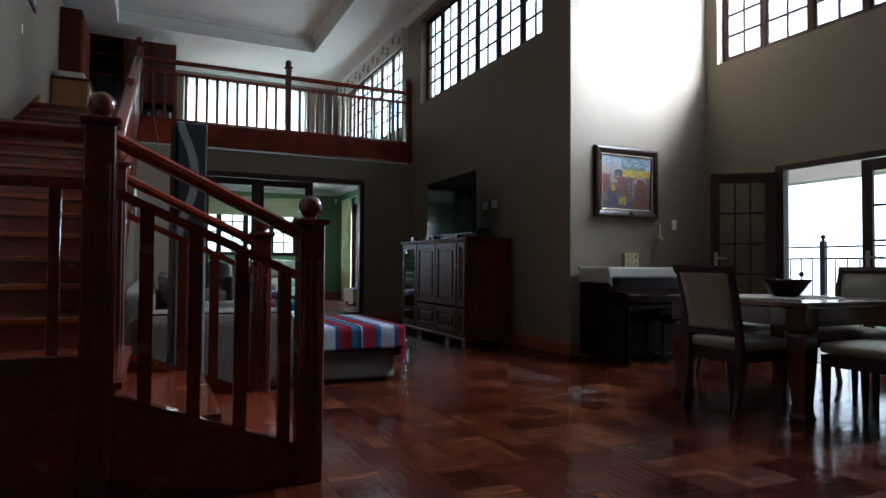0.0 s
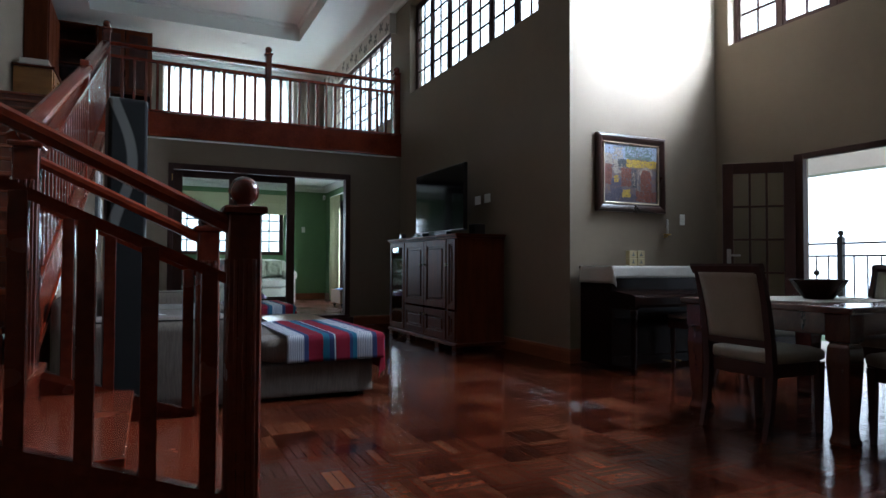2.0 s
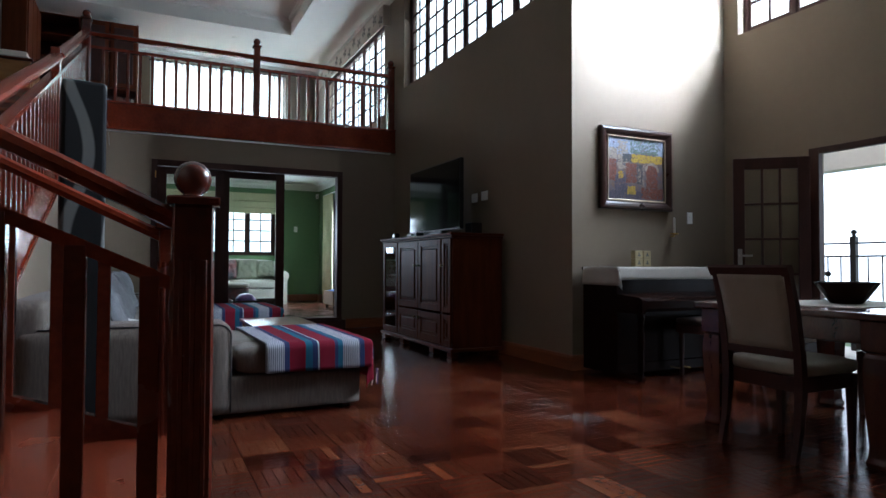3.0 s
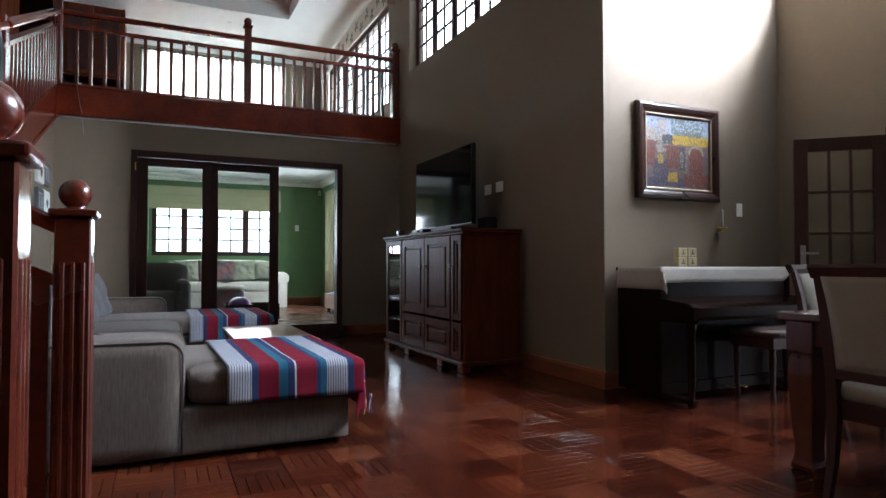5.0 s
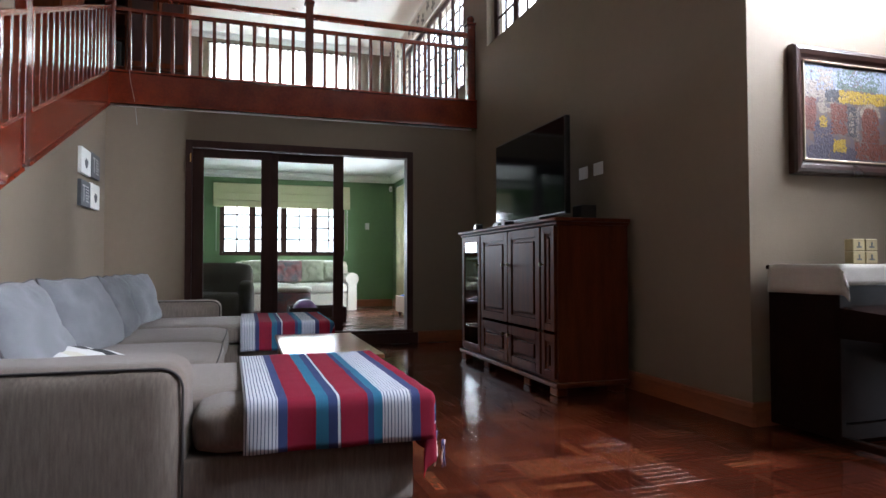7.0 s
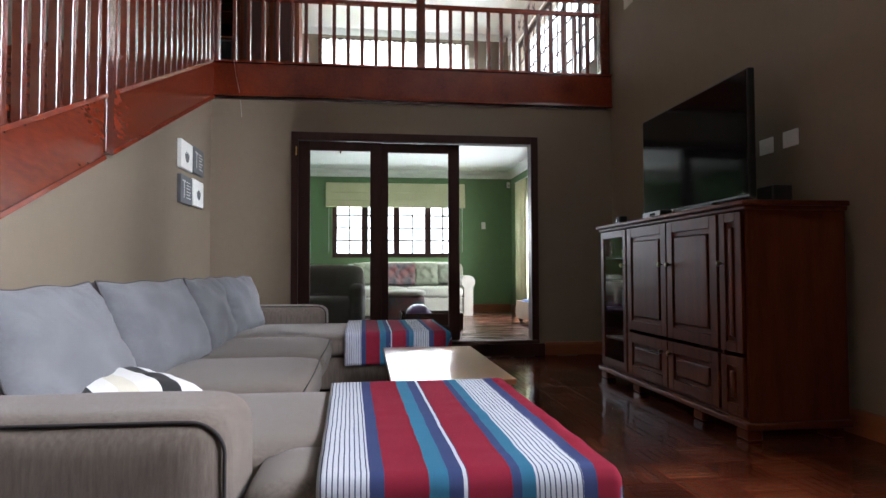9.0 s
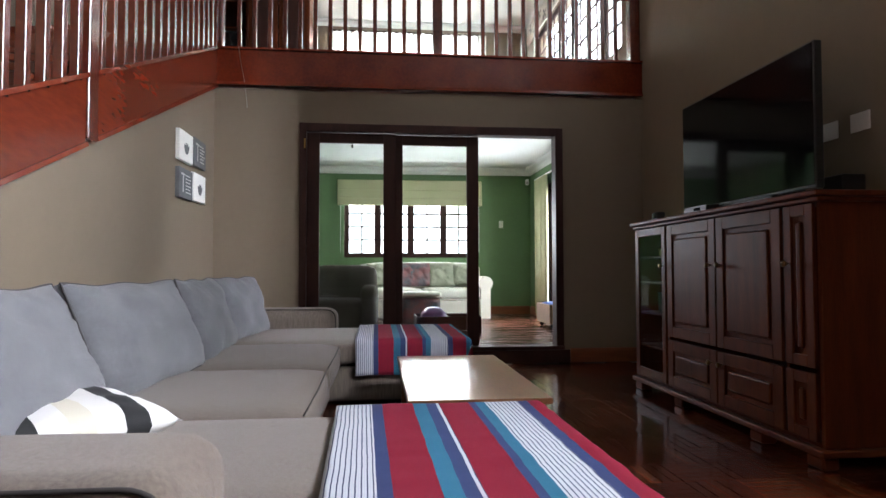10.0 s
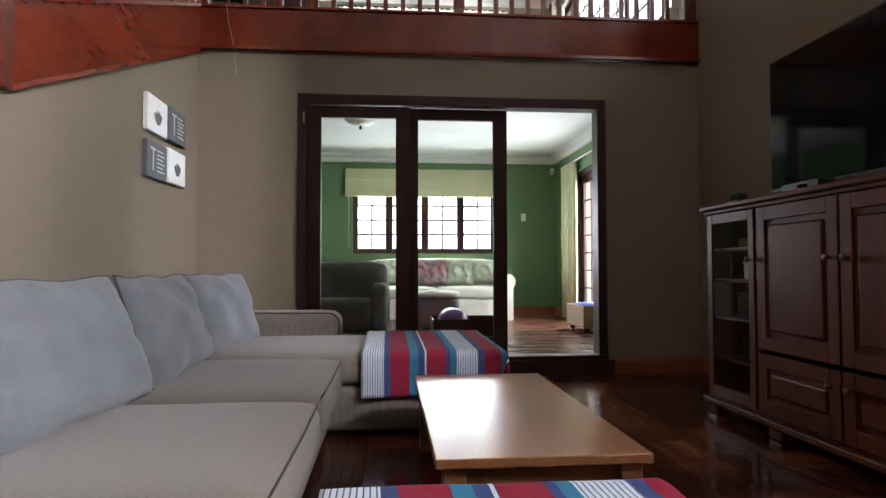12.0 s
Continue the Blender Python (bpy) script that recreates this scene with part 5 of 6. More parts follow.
def small_canvases():
    for i, (y, z, pale) in enumerate(((10.45, 1.87, True), (10.85, 1.885, False), (10.45, 1.56, False), (10.85, 1.575, True))):
        c = thing("small_canvas", "small %s box canvas with a %s motif" % (("white", "dark leaf") if pale else ("grey", "pale lettered")), "canvas", group="four small canvases")
        h, w = 0.25, 0.36
        b = box("canvas", UNDER_X, UNDER_X + 0.035, y, y + w, z, z + h, "white_paint" if pale else "canvas_grey", c, 0.004)
        if pale:
            bm = bmesh.new()
            for a in (-40, -12, 14, 38):
                pts = []
                for q in range(12):
                    t = 2 * math.pi * q / 12
                    u, v = 0.022 * math.cos(t), 0.055 + 0.05 * math.sin(t)
                    ca, sa = math.cos(radians(a)), math.sin(radians(a))
                    pts.append(bm.verts.new((UNDER_X + 0.0365 + 0.0002 * a / 40, y + w / 2 + u * ca + v * sa, z + 0.06 + v * ca - u * sa)))
                bm.faces.new(pts)
            part("leaf_motif", bm, "canvas_grey", b)
        else:
            for k in range(6):
                box("printed_line", UNDER_X + 0.035, UNDER_X + 0.0365, y + 0.17, y + 0.31 - 0.03 * (k % 2), z + 0.05 + 0.028 * k, z + 0.06 + 0.028 * k, "canvas_pale", b, 0)
            box("printed_letter", UNDER_X + 0.035, UNDER_X + 0.0365, y + 0.09, y + 0.11, z + 0.05, z + 0.2, "canvas_pale", b, 0)
            box("printed_letter", UNDER_X + 0.035, UNDER_X + 0.0365, y + 0.05, y + 0.15, z + 0.19, z + 0.205, "canvas_pale", b, 0)


mat("canvas_grey", (0.10, 0.105, 0.11), 0.8, 0.2, 12)
mat("canvas_pale", (0.45, 0.45, 0.44), 0.8, 0.1, 12)
small_canvases()


def wall_plate(name, label, at, normal, w, h, rockers):
    """A switch or socket plate; normal is 'x-', 'y-'."""
    s = thing(name, label, "switch", at=at, turn=0 if normal == "y-" else -90)
    box("plate", -w / 2, w / 2, -0.008, 0, -h / 2, h / 2, "white_paint", s, 0.003)
    for k in range(rockers):
        z = h * 0.2 * (k - (rockers - 1) / 2)
        box("rocker", -w * 0.2, w * 0.2, -0.013, -0.008, z - h * 0.07, z + h * 0.07, "white_paint", s, 0.002)


wall_plate("light_switch", "white light switch beside the piano", (6.68, PIC_Y - 0.001, 1.50), "y-", 0.075, 0.12, 2)
wall_plate("light_switch", "white light switch on the green wall", (4.58, FAR_Y - 0.013, 1.81), "y-", 0.08, 0.13, 2)
wall_plate("wall_socket", "square white cable socket plate above the cabinet", (TV_X - 0.001, 8.87, 1.825), "x-", 0.15, 0.11, 1)
wall_plate("wall_socket", "square white blank plate above the cabinet", (TV_X - 0.001, 8.62, 1.83), "x-", 0.15, 0.11, 0)
wall_plate("light_switch", "white light switch on the stair wall", (LEFT_X + 0.001, 10.3, 3.85), "x+", 0.075, 0.12, 1)


def wall_key_hook():
    k = thing("wall_sconce", "slim pale candle holder fixed to the taupe wall", "candle holder")
    turned("candle", [(0.012, 0), (0.012, 0.15), (0.004, 0.16)], (6.41, PIC_Y - 0.05, 1.335), "white_cloth", k, 12)
    turned("dish", [(0.012, 0), (0.04, 0.01), (0.045, 0.022), (0.01, 0.024)], (6.41, PIC_Y - 0.05, 1.31), "brass", k, 16)
    box("bracket", 6.402, 6.418, PIC_Y - 0.05, PIC_Y, 1.295, 1.31, "brass", k, 0.002)


wall_key_hook()


# ---- small things on the media cabinet ----
def cabinet_clutter():
    s = thing("loudspeaker", "small black cube loudspeaker on the cabinet", "speaker")
    box("case", 4.86, 5.0, 8.42, 8.58, 1.3452, 1.49, "black_plastic", s, 0.012, 2)
    box("grille", 4.855, 4.86, 8.43, 8.57, 1.365, 1.48, "black_cloth", s, 0.001)
    s = thing("set_top_box", "flat black decoder box on the cabinet", "decoder")
    box("case", 4.5, 4.60, 9.2, 9.5, 1.3452, 1.40, "black_plastic", s, 0.006, 2)
    box("display", 4.497, 4.5, 9.28, 9.36, 1.365, 1.385, "screen_glass", s, 0.001)
    s = thing("webcam", "small black sensor bar on the cabinet", "sensor")
    box("case", 4.5, 4.57, 9.93, 10.03, 1.3452, 1.42, "black_plastic", s, 0.012, 2)
    box("lens_cover", 4.496, 4.5, 9.95, 10.01, 1.37, 1.41, "screen_glass", s, 0.001)
    s = thing("soundbar", "low black soundbar in front of the television", "soundbar")
    box("case", 4.56, 4.63, 8.6, 9.1, 1.3452, 1.395, "black_plastic", s, 0.012, 2)
    # behind the glazed door
    for z, w, h, m, nm, lab in ((0.369, 0.2, 0.12, "black_plastic", "game_box", "black console box on the cabinet shelf"),
                                (0.629, 0.26, 0.14, "canvas_grey", "storage_tin", "grey tin on the cabinet shelf"),
                                (0.869, 0.18, 0.10, "white_paint", "porcelain_box", "white porcelain box on the cabinet shelf"),
                                (1.069, 0.24, 0.05, "paint_yellow", "book_stack", "yellow-covered books on the cabinet shelf")):
        t = thing(nm, lab, "box")
        box("body", 4.56, 4.75, 9.8, 9.8 + w, z + 0.0005, z + h, m, t, 0.008, 2)
        box("lid", 4.555, 4.755, 9.795, 9.805 + w, z + h, z + h + 0.012, m, t, 0.004)


cabinet_clutter()


# ---- piano ----
def piano():
    p = thing("upright_piano", "glossy black-brown upright piano with a closed fallboard", "piano")
    x0, x1, yb, yf = 5.24, 6.66, 6.89, 6.44
    m = "piano_black"
    box("side_panel", x0, x0 + 0.04, yf - 0.02, yb, 0.03, 0.955, m, p, 0.006)
    box("side_panel", x1 - 0.04, x1, yf - 0.02, yb, 0.03, 0.955, m, p, 0.006)
    box("back_board", x0 + 0.04, x1 - 0.04, yb - 0.03, yb, 0.06, 0.955, m, p)
    box("upper_panel", x0 + 0.04, x1 - 0.04, yf, yf + 0.025, 0.74, 0.955, m, p)
    box("lower_panel", x0 + 0.04, x1 - 0.04, yf, yf + 0.025, 0.12, 0.60, m, p)
    box("plinth", x0 + 0.04, x1 - 0.04, yf - 0.012, yb - 0.03, 0.03, 0.12, m, p)
    box("top_lid", x0 - 0.015, x1 + 0.015, yf - 0.045, yb + 0.005, 0.956, 0.98, m, p, 0.006, 2)
    bm = bmesh.new()
    add_prism(bm, [(yf, 0.60), (6.16, 0.60), (6.15, 0.625), (6.15, 0.69), (6.18, 0.715), (yf, 0.755)], x0 + 0.04, x1 - 0.04, lambda u, v, a: (a, u, v))
    part("fallboard", bm, m, p)
    for a in (x0, x1 - 0.05):
        bm = bmesh.new()
        add_prism(bm, [(yf, 0.585), (6.13, 0.585), (6.11, 0.61), (6.11, 0.70), (6.15, 0.725), (yf, 0.75)], a, a + 0.05, lambda u, v, c: (c, u, v))
        part("key_block", bm, m, p)
        turned("leg", [(0.03, 0), (0.034, 0.03), (0.02, 0.06), (0.026, 0.12), (0.03, 0.42), (0.02, 0.48), (0.034, 0.50), (0.022, 0.52), (0.034, 0.545), (0.036, 0.586)], (a + 0.03, 6.16, 0), m, p, 16)
        box("toe_block", a, a + 0.05, 6.12, yf + 0.02, 0.02, 0.06, m, p, 0.006)
    for k in (-0.06, 0.06):
        box("pedal", (x0 + x1) / 2 + k - 0.012, (x0 + x1) / 2 + k + 0.012, yf - 0.12, yf, 0.055, 0.066, "brass", p, 0.003)
    # cloth runner on the lid, hanging over one end and the front, with a pointed corner
    bm = bmesh.new()
    side_drop, front_drop, deep, z = 0.165, 0.115, yb - 0.03 - (yf - 0.05), 0.9845
    rows = []
    for i in range(49):
        along = i / 48 * (x1 - x0 + 0.02 + side_drop) - side_drop
        row = []
        for j in range(21):
            out = j / 20 * (deep + front_drop) - deep
            da, db = max(0.0, -along), max(0.0, out)
            if along > x1 - x0 - 0.10:
                db *= max(0.15, 1 - (along - (x1 - x0 - 0.10)) / 0.14)
            drop = math.hypot(da, db) if da and db else da + db
            x = x0 - 0.019 + max(0.0, along) - 0.10 * da
            yy = yf - 0.049 - 0.10 * db + min(0.0, out) * -1
            if da and db:
                x += 0.35 * min(da, db)
                yy -= 0.02 * min(1, da / 0.05)
            wob = 0.004 * math.sin(along * 13) * min(1.0, drop / 0.05)
            row.append(bm.verts.new((x - wob, yy - wob, z - drop - 0.0015 * math.sin(along * 21 + out * 9) ** 2)))
        rows.append(row)
    for a, b in zip(rows, rows[1:]):
        for k in range(20):
            bm.faces.new((a[k], b[k], b[k + 1], a[k + 1]))
    r = thing("cloth_runner", "plain white cloth runner over the piano lid", "cloth")
    ob = part("cloth", bm, "runner_cloth", r, "", True)
    mod = ob.modifiers.new("thickness", "SOLIDIFY")
    mod.thickness = 0.003
    # pair of lettered blocks
    for k, (x, w) in enumerate(((5.75, 0.10), (5.855, 0.10))):
        for j in range(2):
            blk = thing("wooden_block", "small pale wooden block with painted lettering on the piano", "block", group="lettered blocks")
            za = 0.9885 + 0.077 * j
            b = box("block", x, x + w, 6.74, 6.80, za, za + 0.075, "block_wood", blk, 0.004)
            box("lettering", x + 0.03, x + 0.07, 6.7385, 6.74, za + 0.02, za + 0.03, "canvas_grey", b, 0)
            box("lettering", x + 0.044, x + 0.056, 6.7385, 6.74, za + 0.03, za + 0.056, "canvas_grey", b, 0)


mat("piano_black", (0.012, 0.005, 0.0035), 0.22, 0.3, 6, spec=0.05)
mat("runner_cloth", (0.40, 0.37, 0.32), 0.9, 0.08, 6, bump=0.3, bump_scale=300)
mat("block_wood", (0.36, 0.29, 0.15), 0.6, 0.15, 12)
piano()


def piano_bench():
    b = thing("piano_bench", "dark piano bench with a worn pale seat", "bench")
    x0, x1, y0, y1 = 5.87, 6.50, 5.98, 6.36
    soft_box("seat_pad", x0, x1, y0, y1, 0.47, 0.525, "bench_leather", b, 0.02, 0.008)
    box("seat_frame", x0 + 0.005, x1 - 0.005, y0 + 0.005, y1 - 0.005, 0.39, 0.47, "dark_wood", b)
    for x in (x0 + 0.04, x1 - 0.04):
        for y in (y0 + 0.04, y1 - 0.04):
            turned("leg", [(0.016, 0), (0.022, 0.04), (0.016, 0.08), (0.026, 0.32), (0.02, 0.36), (0.03, 0.392)], (x, y, 0), "dark_wood", b, 14)


mat("bench_leather", (0.10, 0.07, 0.055), 0.4, 0.2, 10, bump=0.2, bump_scale=120)
piano_bench()


# ---- dining table and chairs ----
def dining_table():
    t = thing("dining_table", "heavy dark timber dining table with polished square top", "table")
    x0, x1, y0, y1 = 4.68, 6.02, 3.88, 5.06
    box("tabletop", x0, x1, y0, y1, 0.725, 0.765, "table_wood", t, 0.01, 2)
    for a in ((x0 + 0.09, x1 - 0.09, y0 + 0.06, y0 + 0.085), (x0 + 0.09, x1 - 0.09, y1 - 0.085, y1 - 0.06), (x0 + 0.06, x0 + 0.085, y0 + 0.09, y1 - 0.09), (x1 - 0.085, x1 - 0.06, y0 + 0.09, y1 - 0.09)):
        box("apron", *a, 0.60, 0.724, "table_wood", t)
    prof = ((0.068, 0.724), (0.068, 0.575), (0.052, 0.56), (0.062, 0.54), (0.066, 0.46), (0.058, 0.28), (0.046, 0.10), (0.05, 0.05), (0.06, 0.02), (0.055, 0.0))
    for x in (x0 + 0.1, x1 - 0.1):
        for y in (y0 + 0.1, y1 - 0.1):
            bm = bmesh.new()
            rings = [[bm.verts.new((x + sx * r, y + sy * r, z)) for sx, sy in ((-1, -1), (1, -1), (1, 1), (-1, 1))] for r, z in prof]
            for a, b in zip(rings, rings[1:]):
                for k in range(4):
                    bm.faces.new((a[k], b[k], b[(k + 1) % 4], a[(k + 1) % 4]))
            bm.faces.new(rings[0][::-1])
            bm.faces.new(rings[-1])
            bmesh.ops.bevel(bm, geom=[e for e in bm.edges], offset=0.004, segments=1, affect="EDGES")
            part("leg", bm, "table_wood", t)
    r = thing("table_mat", "pale scalloped cloth mat under the bowl", "table mat")
    bm = bmesh.new()
    edge = [(5.32 + 0.43 * (1 + 0.04 * math.cos(8 * q)) * math.cos(q), 4.5 + 0.36 * (1 + 0.04 * math.cos(8 * q)) * math.sin(q)) for q in (2 * math.pi * k / 96 for k in range(96))]
    lo, hi = [bm.verts.new((x, y, 0.7655)) for x, y in edge], [bm.verts.new((x, y, 0.769)) for x, y in edge]
    bm.faces.new(hi)
    bm.faces.new(lo[::-1])
    for k in range(96):
        bm.faces.new((lo[k], lo[(k + 1) % 96], hi[(k + 1) % 96], hi[k]))
    part("cloth", bm, "chair_cloth", r)
    b = thing("fruit_bowl", "wide dark shallow bowl on the dining table", "bowl")
    turned("bowl", [(0.085, 0), (0.09, 0.008), (0.12, 0.045), (0.155, 0.095), (0.172, 0.122), (0.174, 0.13), (0.164, 0.13), (0.145, 0.095), (0.08, 0.022), (0.005, 0.016)], (5.32, 4.48, 0.7692), "piano_black", b, 40)


mat("table_wood", (0.085, 0.026, 0.014), 0.16, 0, 3, (0.8, 6, 2), dark=(0.04, 0.012, 0.008), coat=0.5)
dining_table()


def dining_chair():
    c = thing("dining_chair", "dark timber dining chair with cream upholstered seat and back", "chair", group="chairs round the table")
    soft_box("seat", -0.21, 0.25, -0.235, 0.235, 0.42, 0.505, "chair_cloth", c, 0.035, 0.012)
    for y in (-0.215, 0.195):
        box("side_rail", -0.2, 0.22, y, y + 0.02, 0.345, 0.425, "dark_wood", c)
    for x in (-0.205, 0.205):
        box("seat_rail", x, x + 0.02, -0.195, 0.195, 0.345, 0.425, "dark_wood", c)
    for y in (-0.205, 0.205):
        bm = bmesh.new()
        for a, b, w0, w1 in (((0.215, y, 0), (0.215, y, 0.42), 0.026, 0.045),):
            rings = [[bm.verts.new((p[0] + sx * w / 2, p[1] + sy * w / 2, p[2])) for sx, sy in ((-1, -1), (1, -1), (1, 1), (-1, 1))] for p, w in ((a, w0), (b, w1))]
            for k in range(4):
                bm.faces.new((rings[0][k], rings[0][(k + 1) % 4], rings[1][(k + 1) % 4], rings[1][k]))
            bm.faces.new(rings[0][::-1])
            bm.faces.new(rings[1])
        part("front_leg", bm, "dark_wood", c)
        # back leg sweeping up into the back post
        bm = bmesh.new()
        line = [(-0.275, 0.0, 0.028), (-0.235, 0.16, 0.034), (-0.215, 0.38, 0.044), (-0.225, 0.55, 0.042), (-0.265, 0.80, 0.036), (-0.315, 0.985, 0.03)]
        rings = [[bm.verts.new((x + sx * w / 2, y * 1.06 + sy * w / 2, z)) for sx, sy in ((-1, -1), (1, -1), (1, 1), (-1, 1))] for x, z, w in line]
        for a, b in zip(rings, rings[1:]):
            for k in range(4):
                bm.faces.new((a[k], a[(k + 1) % 4], b[(k + 1) % 4], b[k]))
        bm.faces.new(rings[0][::-1])
        bm.faces.new(rings[-1])
        part("back_leg", bm, "dark_wood", c)
    # upholstered back, bent along the posts
    bm = bmesh.new()
    n = 12
    fr, bk = [], []
    for i in range(n + 1):
        f = i / n
        z = 0.56 + 0.39 * f
        x = -0.228 - 0.04 * f - 0.05 * f * f
        rowf, rowb = [], []
        for j in range(9):
            y = -0.195 + 0.39 * j / 8
            bulge = 0.028 * (1 - (2 * j / 8 - 1) ** 4) * (1 - (2 * f - 1) ** 4)
            rowf.append(bm.verts.new((x + 0.008 + bulge, y, z)))
            rowb.append(bm.verts.new((x - 0.012 - bulge * 0.4, y, z)))
        fr.append(rowf)
        bk.append(rowb)
    for i in range(n):
        for j in range(8):
            bm.faces.new((fr[i][j], fr[i][j + 1], fr[i + 1][j + 1], fr[i + 1][j]))
            bm.faces.new((bk[i][j], bk[i + 1][j], bk[i + 1][j + 1], bk[i][j + 1]))
        bm.faces.new((fr[i][0], fr[i + 1][0], bk[i + 1][0], bk[i][0]))
        bm.faces.new((fr[i][8], bk[i][8], bk[i + 1][8], fr[i + 1][8]))
    for i in (0, n):
        for j in range(8):
            bm.faces.new((fr[i][j], bk[i][j], bk[i][j + 1], fr[i][j + 1]))
    part("backrest", bm, "chair_cloth", c, "", True)
    bm = bmesh.new()
    add_prism(bm, [(-0.30, 0.945), (-0.325, 0.94), (-0.35, 0.985), (-0.345, 1.0), (-0.31, 1.0), (-0.295, 0.97)], -0.24, 0.24, lambda u, v, a: (u, a, v))
    part("top_rail", bm, "dark_wood", c)
    box("lower_rail", -0.245, -0.215, -0.195, 0.195, 0.52, 0.56, "dark_wood", c)
    return c


chair = dining_chair()
chair.matrix_basis = pose(4.70, 4.42, 0, 0, 0, 0)
for x, y, a in ((5.16, 3.72, 90), (5.72, 3.74, 92), (6.06, 4.5, 180), (5.88, 5.36, -88)):
    copy_thing(chair, pose(x, y, 0, 0, 0, a))


# ---- tall painted panel behind the sofa ----
def zebra_mat():
    m = bpy.data.materials.new("zebra_paint")
    m.use_nodes = True
    n, l = m.node_tree.nodes, m.node_tree.links
    p = n["Principled BSDF"]
    p.inputs["Roughness"].default_value = 0.7
    p.inputs["Specular IOR Level"].default_value = 0.15
    c, w, r = n.new("ShaderNodeTexCoord"), n.new("ShaderNodeTexWave"), n.new("ShaderNodeValToRGB")
    w.inputs["Scale"].default_value, w.inputs["Distortion"].default_value, w.inputs["Detail"].default_value = 1.5, 9.0, 0.6
    w.inputs["Detail Scale"].default_value = 0.6
    w.bands_direction = "X"
    r.color_ramp.elements[0].position, r.color_ramp.elements[0].color = 0.74, (0.010, 0.010, 0.010, 1)
    r.color_ramp.elements[1].position, r.color_ramp.elements[1].color = 0.88, (0.12, 0.12, 0.11, 1)
    l.new(c.outputs["Object"], w.inputs["Vector"])
    l.new(w.outputs["Fac"], r.inputs[0])
    l.new(r.outputs[0], p.inputs["Base Color"])
    MATS["zebra_paint"] = m


zebra_mat()
tower = thing("display_column", "tall slim black column painted with grey zebra stripes", "column", at=(1.17, 5.99, 0), turn=8)
box("shaft", -0.105, 0.105, -0.11, 0.11, 0.04, 1.96, "zebra_paint", tower, 0.02, 3)
box("base", -0.13, 0.13, -0.135, 0.135, 0, 0.04, "black_plastic", tower, 0.006)


# ---- gallery ----
def gallery_things():
    # sheer curtain over the back window
    for a, b, lab in ((1.5, 2.95, 0), (2.96, 4.3, 1)):
        c = thing("sheer_curtain", "white sheer curtain hanging over the gallery window", "curtain", group="gallery curtains")
        bm = bmesh.new()
        n = 90
        rows = []
        for i in range(n + 1):
            x = a + (b - a) * i / n
            y = FAR_Y - 0.10 + 0.028 * math.sin(i * 0.9) + 0.012 * math.sin(i * 0.37)
            rows.append([bm.verts.new((x, y, z)) for z in (3.17, 4.2, 5.28)])
        for p, q in zip(rows, rows[1:]):
            for k in range(2):
                bm.faces.new((p[k], q[k], q[k + 1], p[k + 1]))
        ob = part("cloth", bm, "sheer", c, "", True)
        tube("rod", [(a - 0.03, FAR_Y - 0.10, 5.29), (b + 0.004, FAR_Y - 0.10, 5.29)], 0.012, "dark_wood", c, 8)
    # patterned pelmets
    v = thing("pelmet", "cream pelmet with a grey leaf pattern over the side window", "pelmet")
    board = box("board", TV_X - 0.13, TV_X - 0.105, 11.87, 16.2, 5.03, 5.38, "pelmet_cloth", v, 0.004)
    box("return", TV_X - 0.105, TV_X - 0.002, 11.87, 11.89, 5.03, 5.38, "pelmet_cloth", v, 0.003)
    bm = bmesh.new()
    rng = random.Random(11)
    for k in range(14):
        cy, cz = 12.0 + 0.3 * k, 5.2 + (0.06 if k % 2 else -0.05)
        for q in range(5):
            a = radians(72 * q + rng.uniform(-20, 20))
            ring = []
            for h in range(10):
                t = 2 * math.pi * h / 10
                u, w = 0.062 + 0.052 * math.cos(t), 0.026 * math.sin(t)
                ring.append(bm.verts.new((TV_X - 0.131 - 0.0004 * q, cy + u * math.cos(a) - w * math.sin(a), cz + u * math.sin(a) + w * math.cos(a))))
            bm.faces.new(ring)
    part("leaf_motif", bm, "leaf_print", board, "grey printed leaf sprigs")["kind"] = "stuff"
    # side curtain gathered at the far corner
    c = thing("curtain", "gathered cream patterned curtain in the gallery corner", "curtain")
    bm = bmesh.new()
    rows = []
    for i in range(41):
        y = 15.75 + 0.55 * i / 40
        x = TV_X - 0.07 + 0.03 * math.sin(i * 1.25)
        rows.append([bm.verts.new((x, y, z)) for z in (3.17, 4.2, 5.1)])
    for p, q in zip(rows, rows[1:]):
        for k in range(2):
            bm.faces.new((p[k], q[k], q[k + 1], p[k + 1]))
    ob = part("cloth", bm, "pelmet_cloth", c, "", True)
    ob.modifiers.new("thickness", "SOLIDIFY").thickness = 0.004
    # dark wall unit at the back
    w = thing("wall_unit", "dark timber wall unit with books on open shelves", "bookcase")
    x0, x1, y0, y1 = -0.5, 1.29, 14.66, 15.16
    for x in (x0, 0.35, x1 - 0.03):
        box("upright", x, x + 0.03, y0, y1, FLOOR2, 5.36, "cabinet_wood", w)
    for z in (FLOOR2 + 0.08, 3.75, 4.15, 4.6, 5.0, 5.34):
        box("shelf", x0 + 0.03, x1 - 0.03, y0 + 0.01, y1, z - 0.012, z + 0.012, "cabinet_wood", w)
    box("back_panel", x0, x1, y1 + 0.002, y1 + 0.012, FLOOR2, 5.36, "dark_wood", w)
    for k in range(2):
        a = 0.39 + 0.45 * k
        d = box("door", a, a + 0.43, y0 - 0.02, y0, 4.17, 5.33, "cabinet_wood", w)
        box("door_panel", a + 0.06, a + 0.37, y0 - 0.028, y0 - 0.02, 4.25, 5.25, "dark_wood", d)
    rng = random.Random(2)
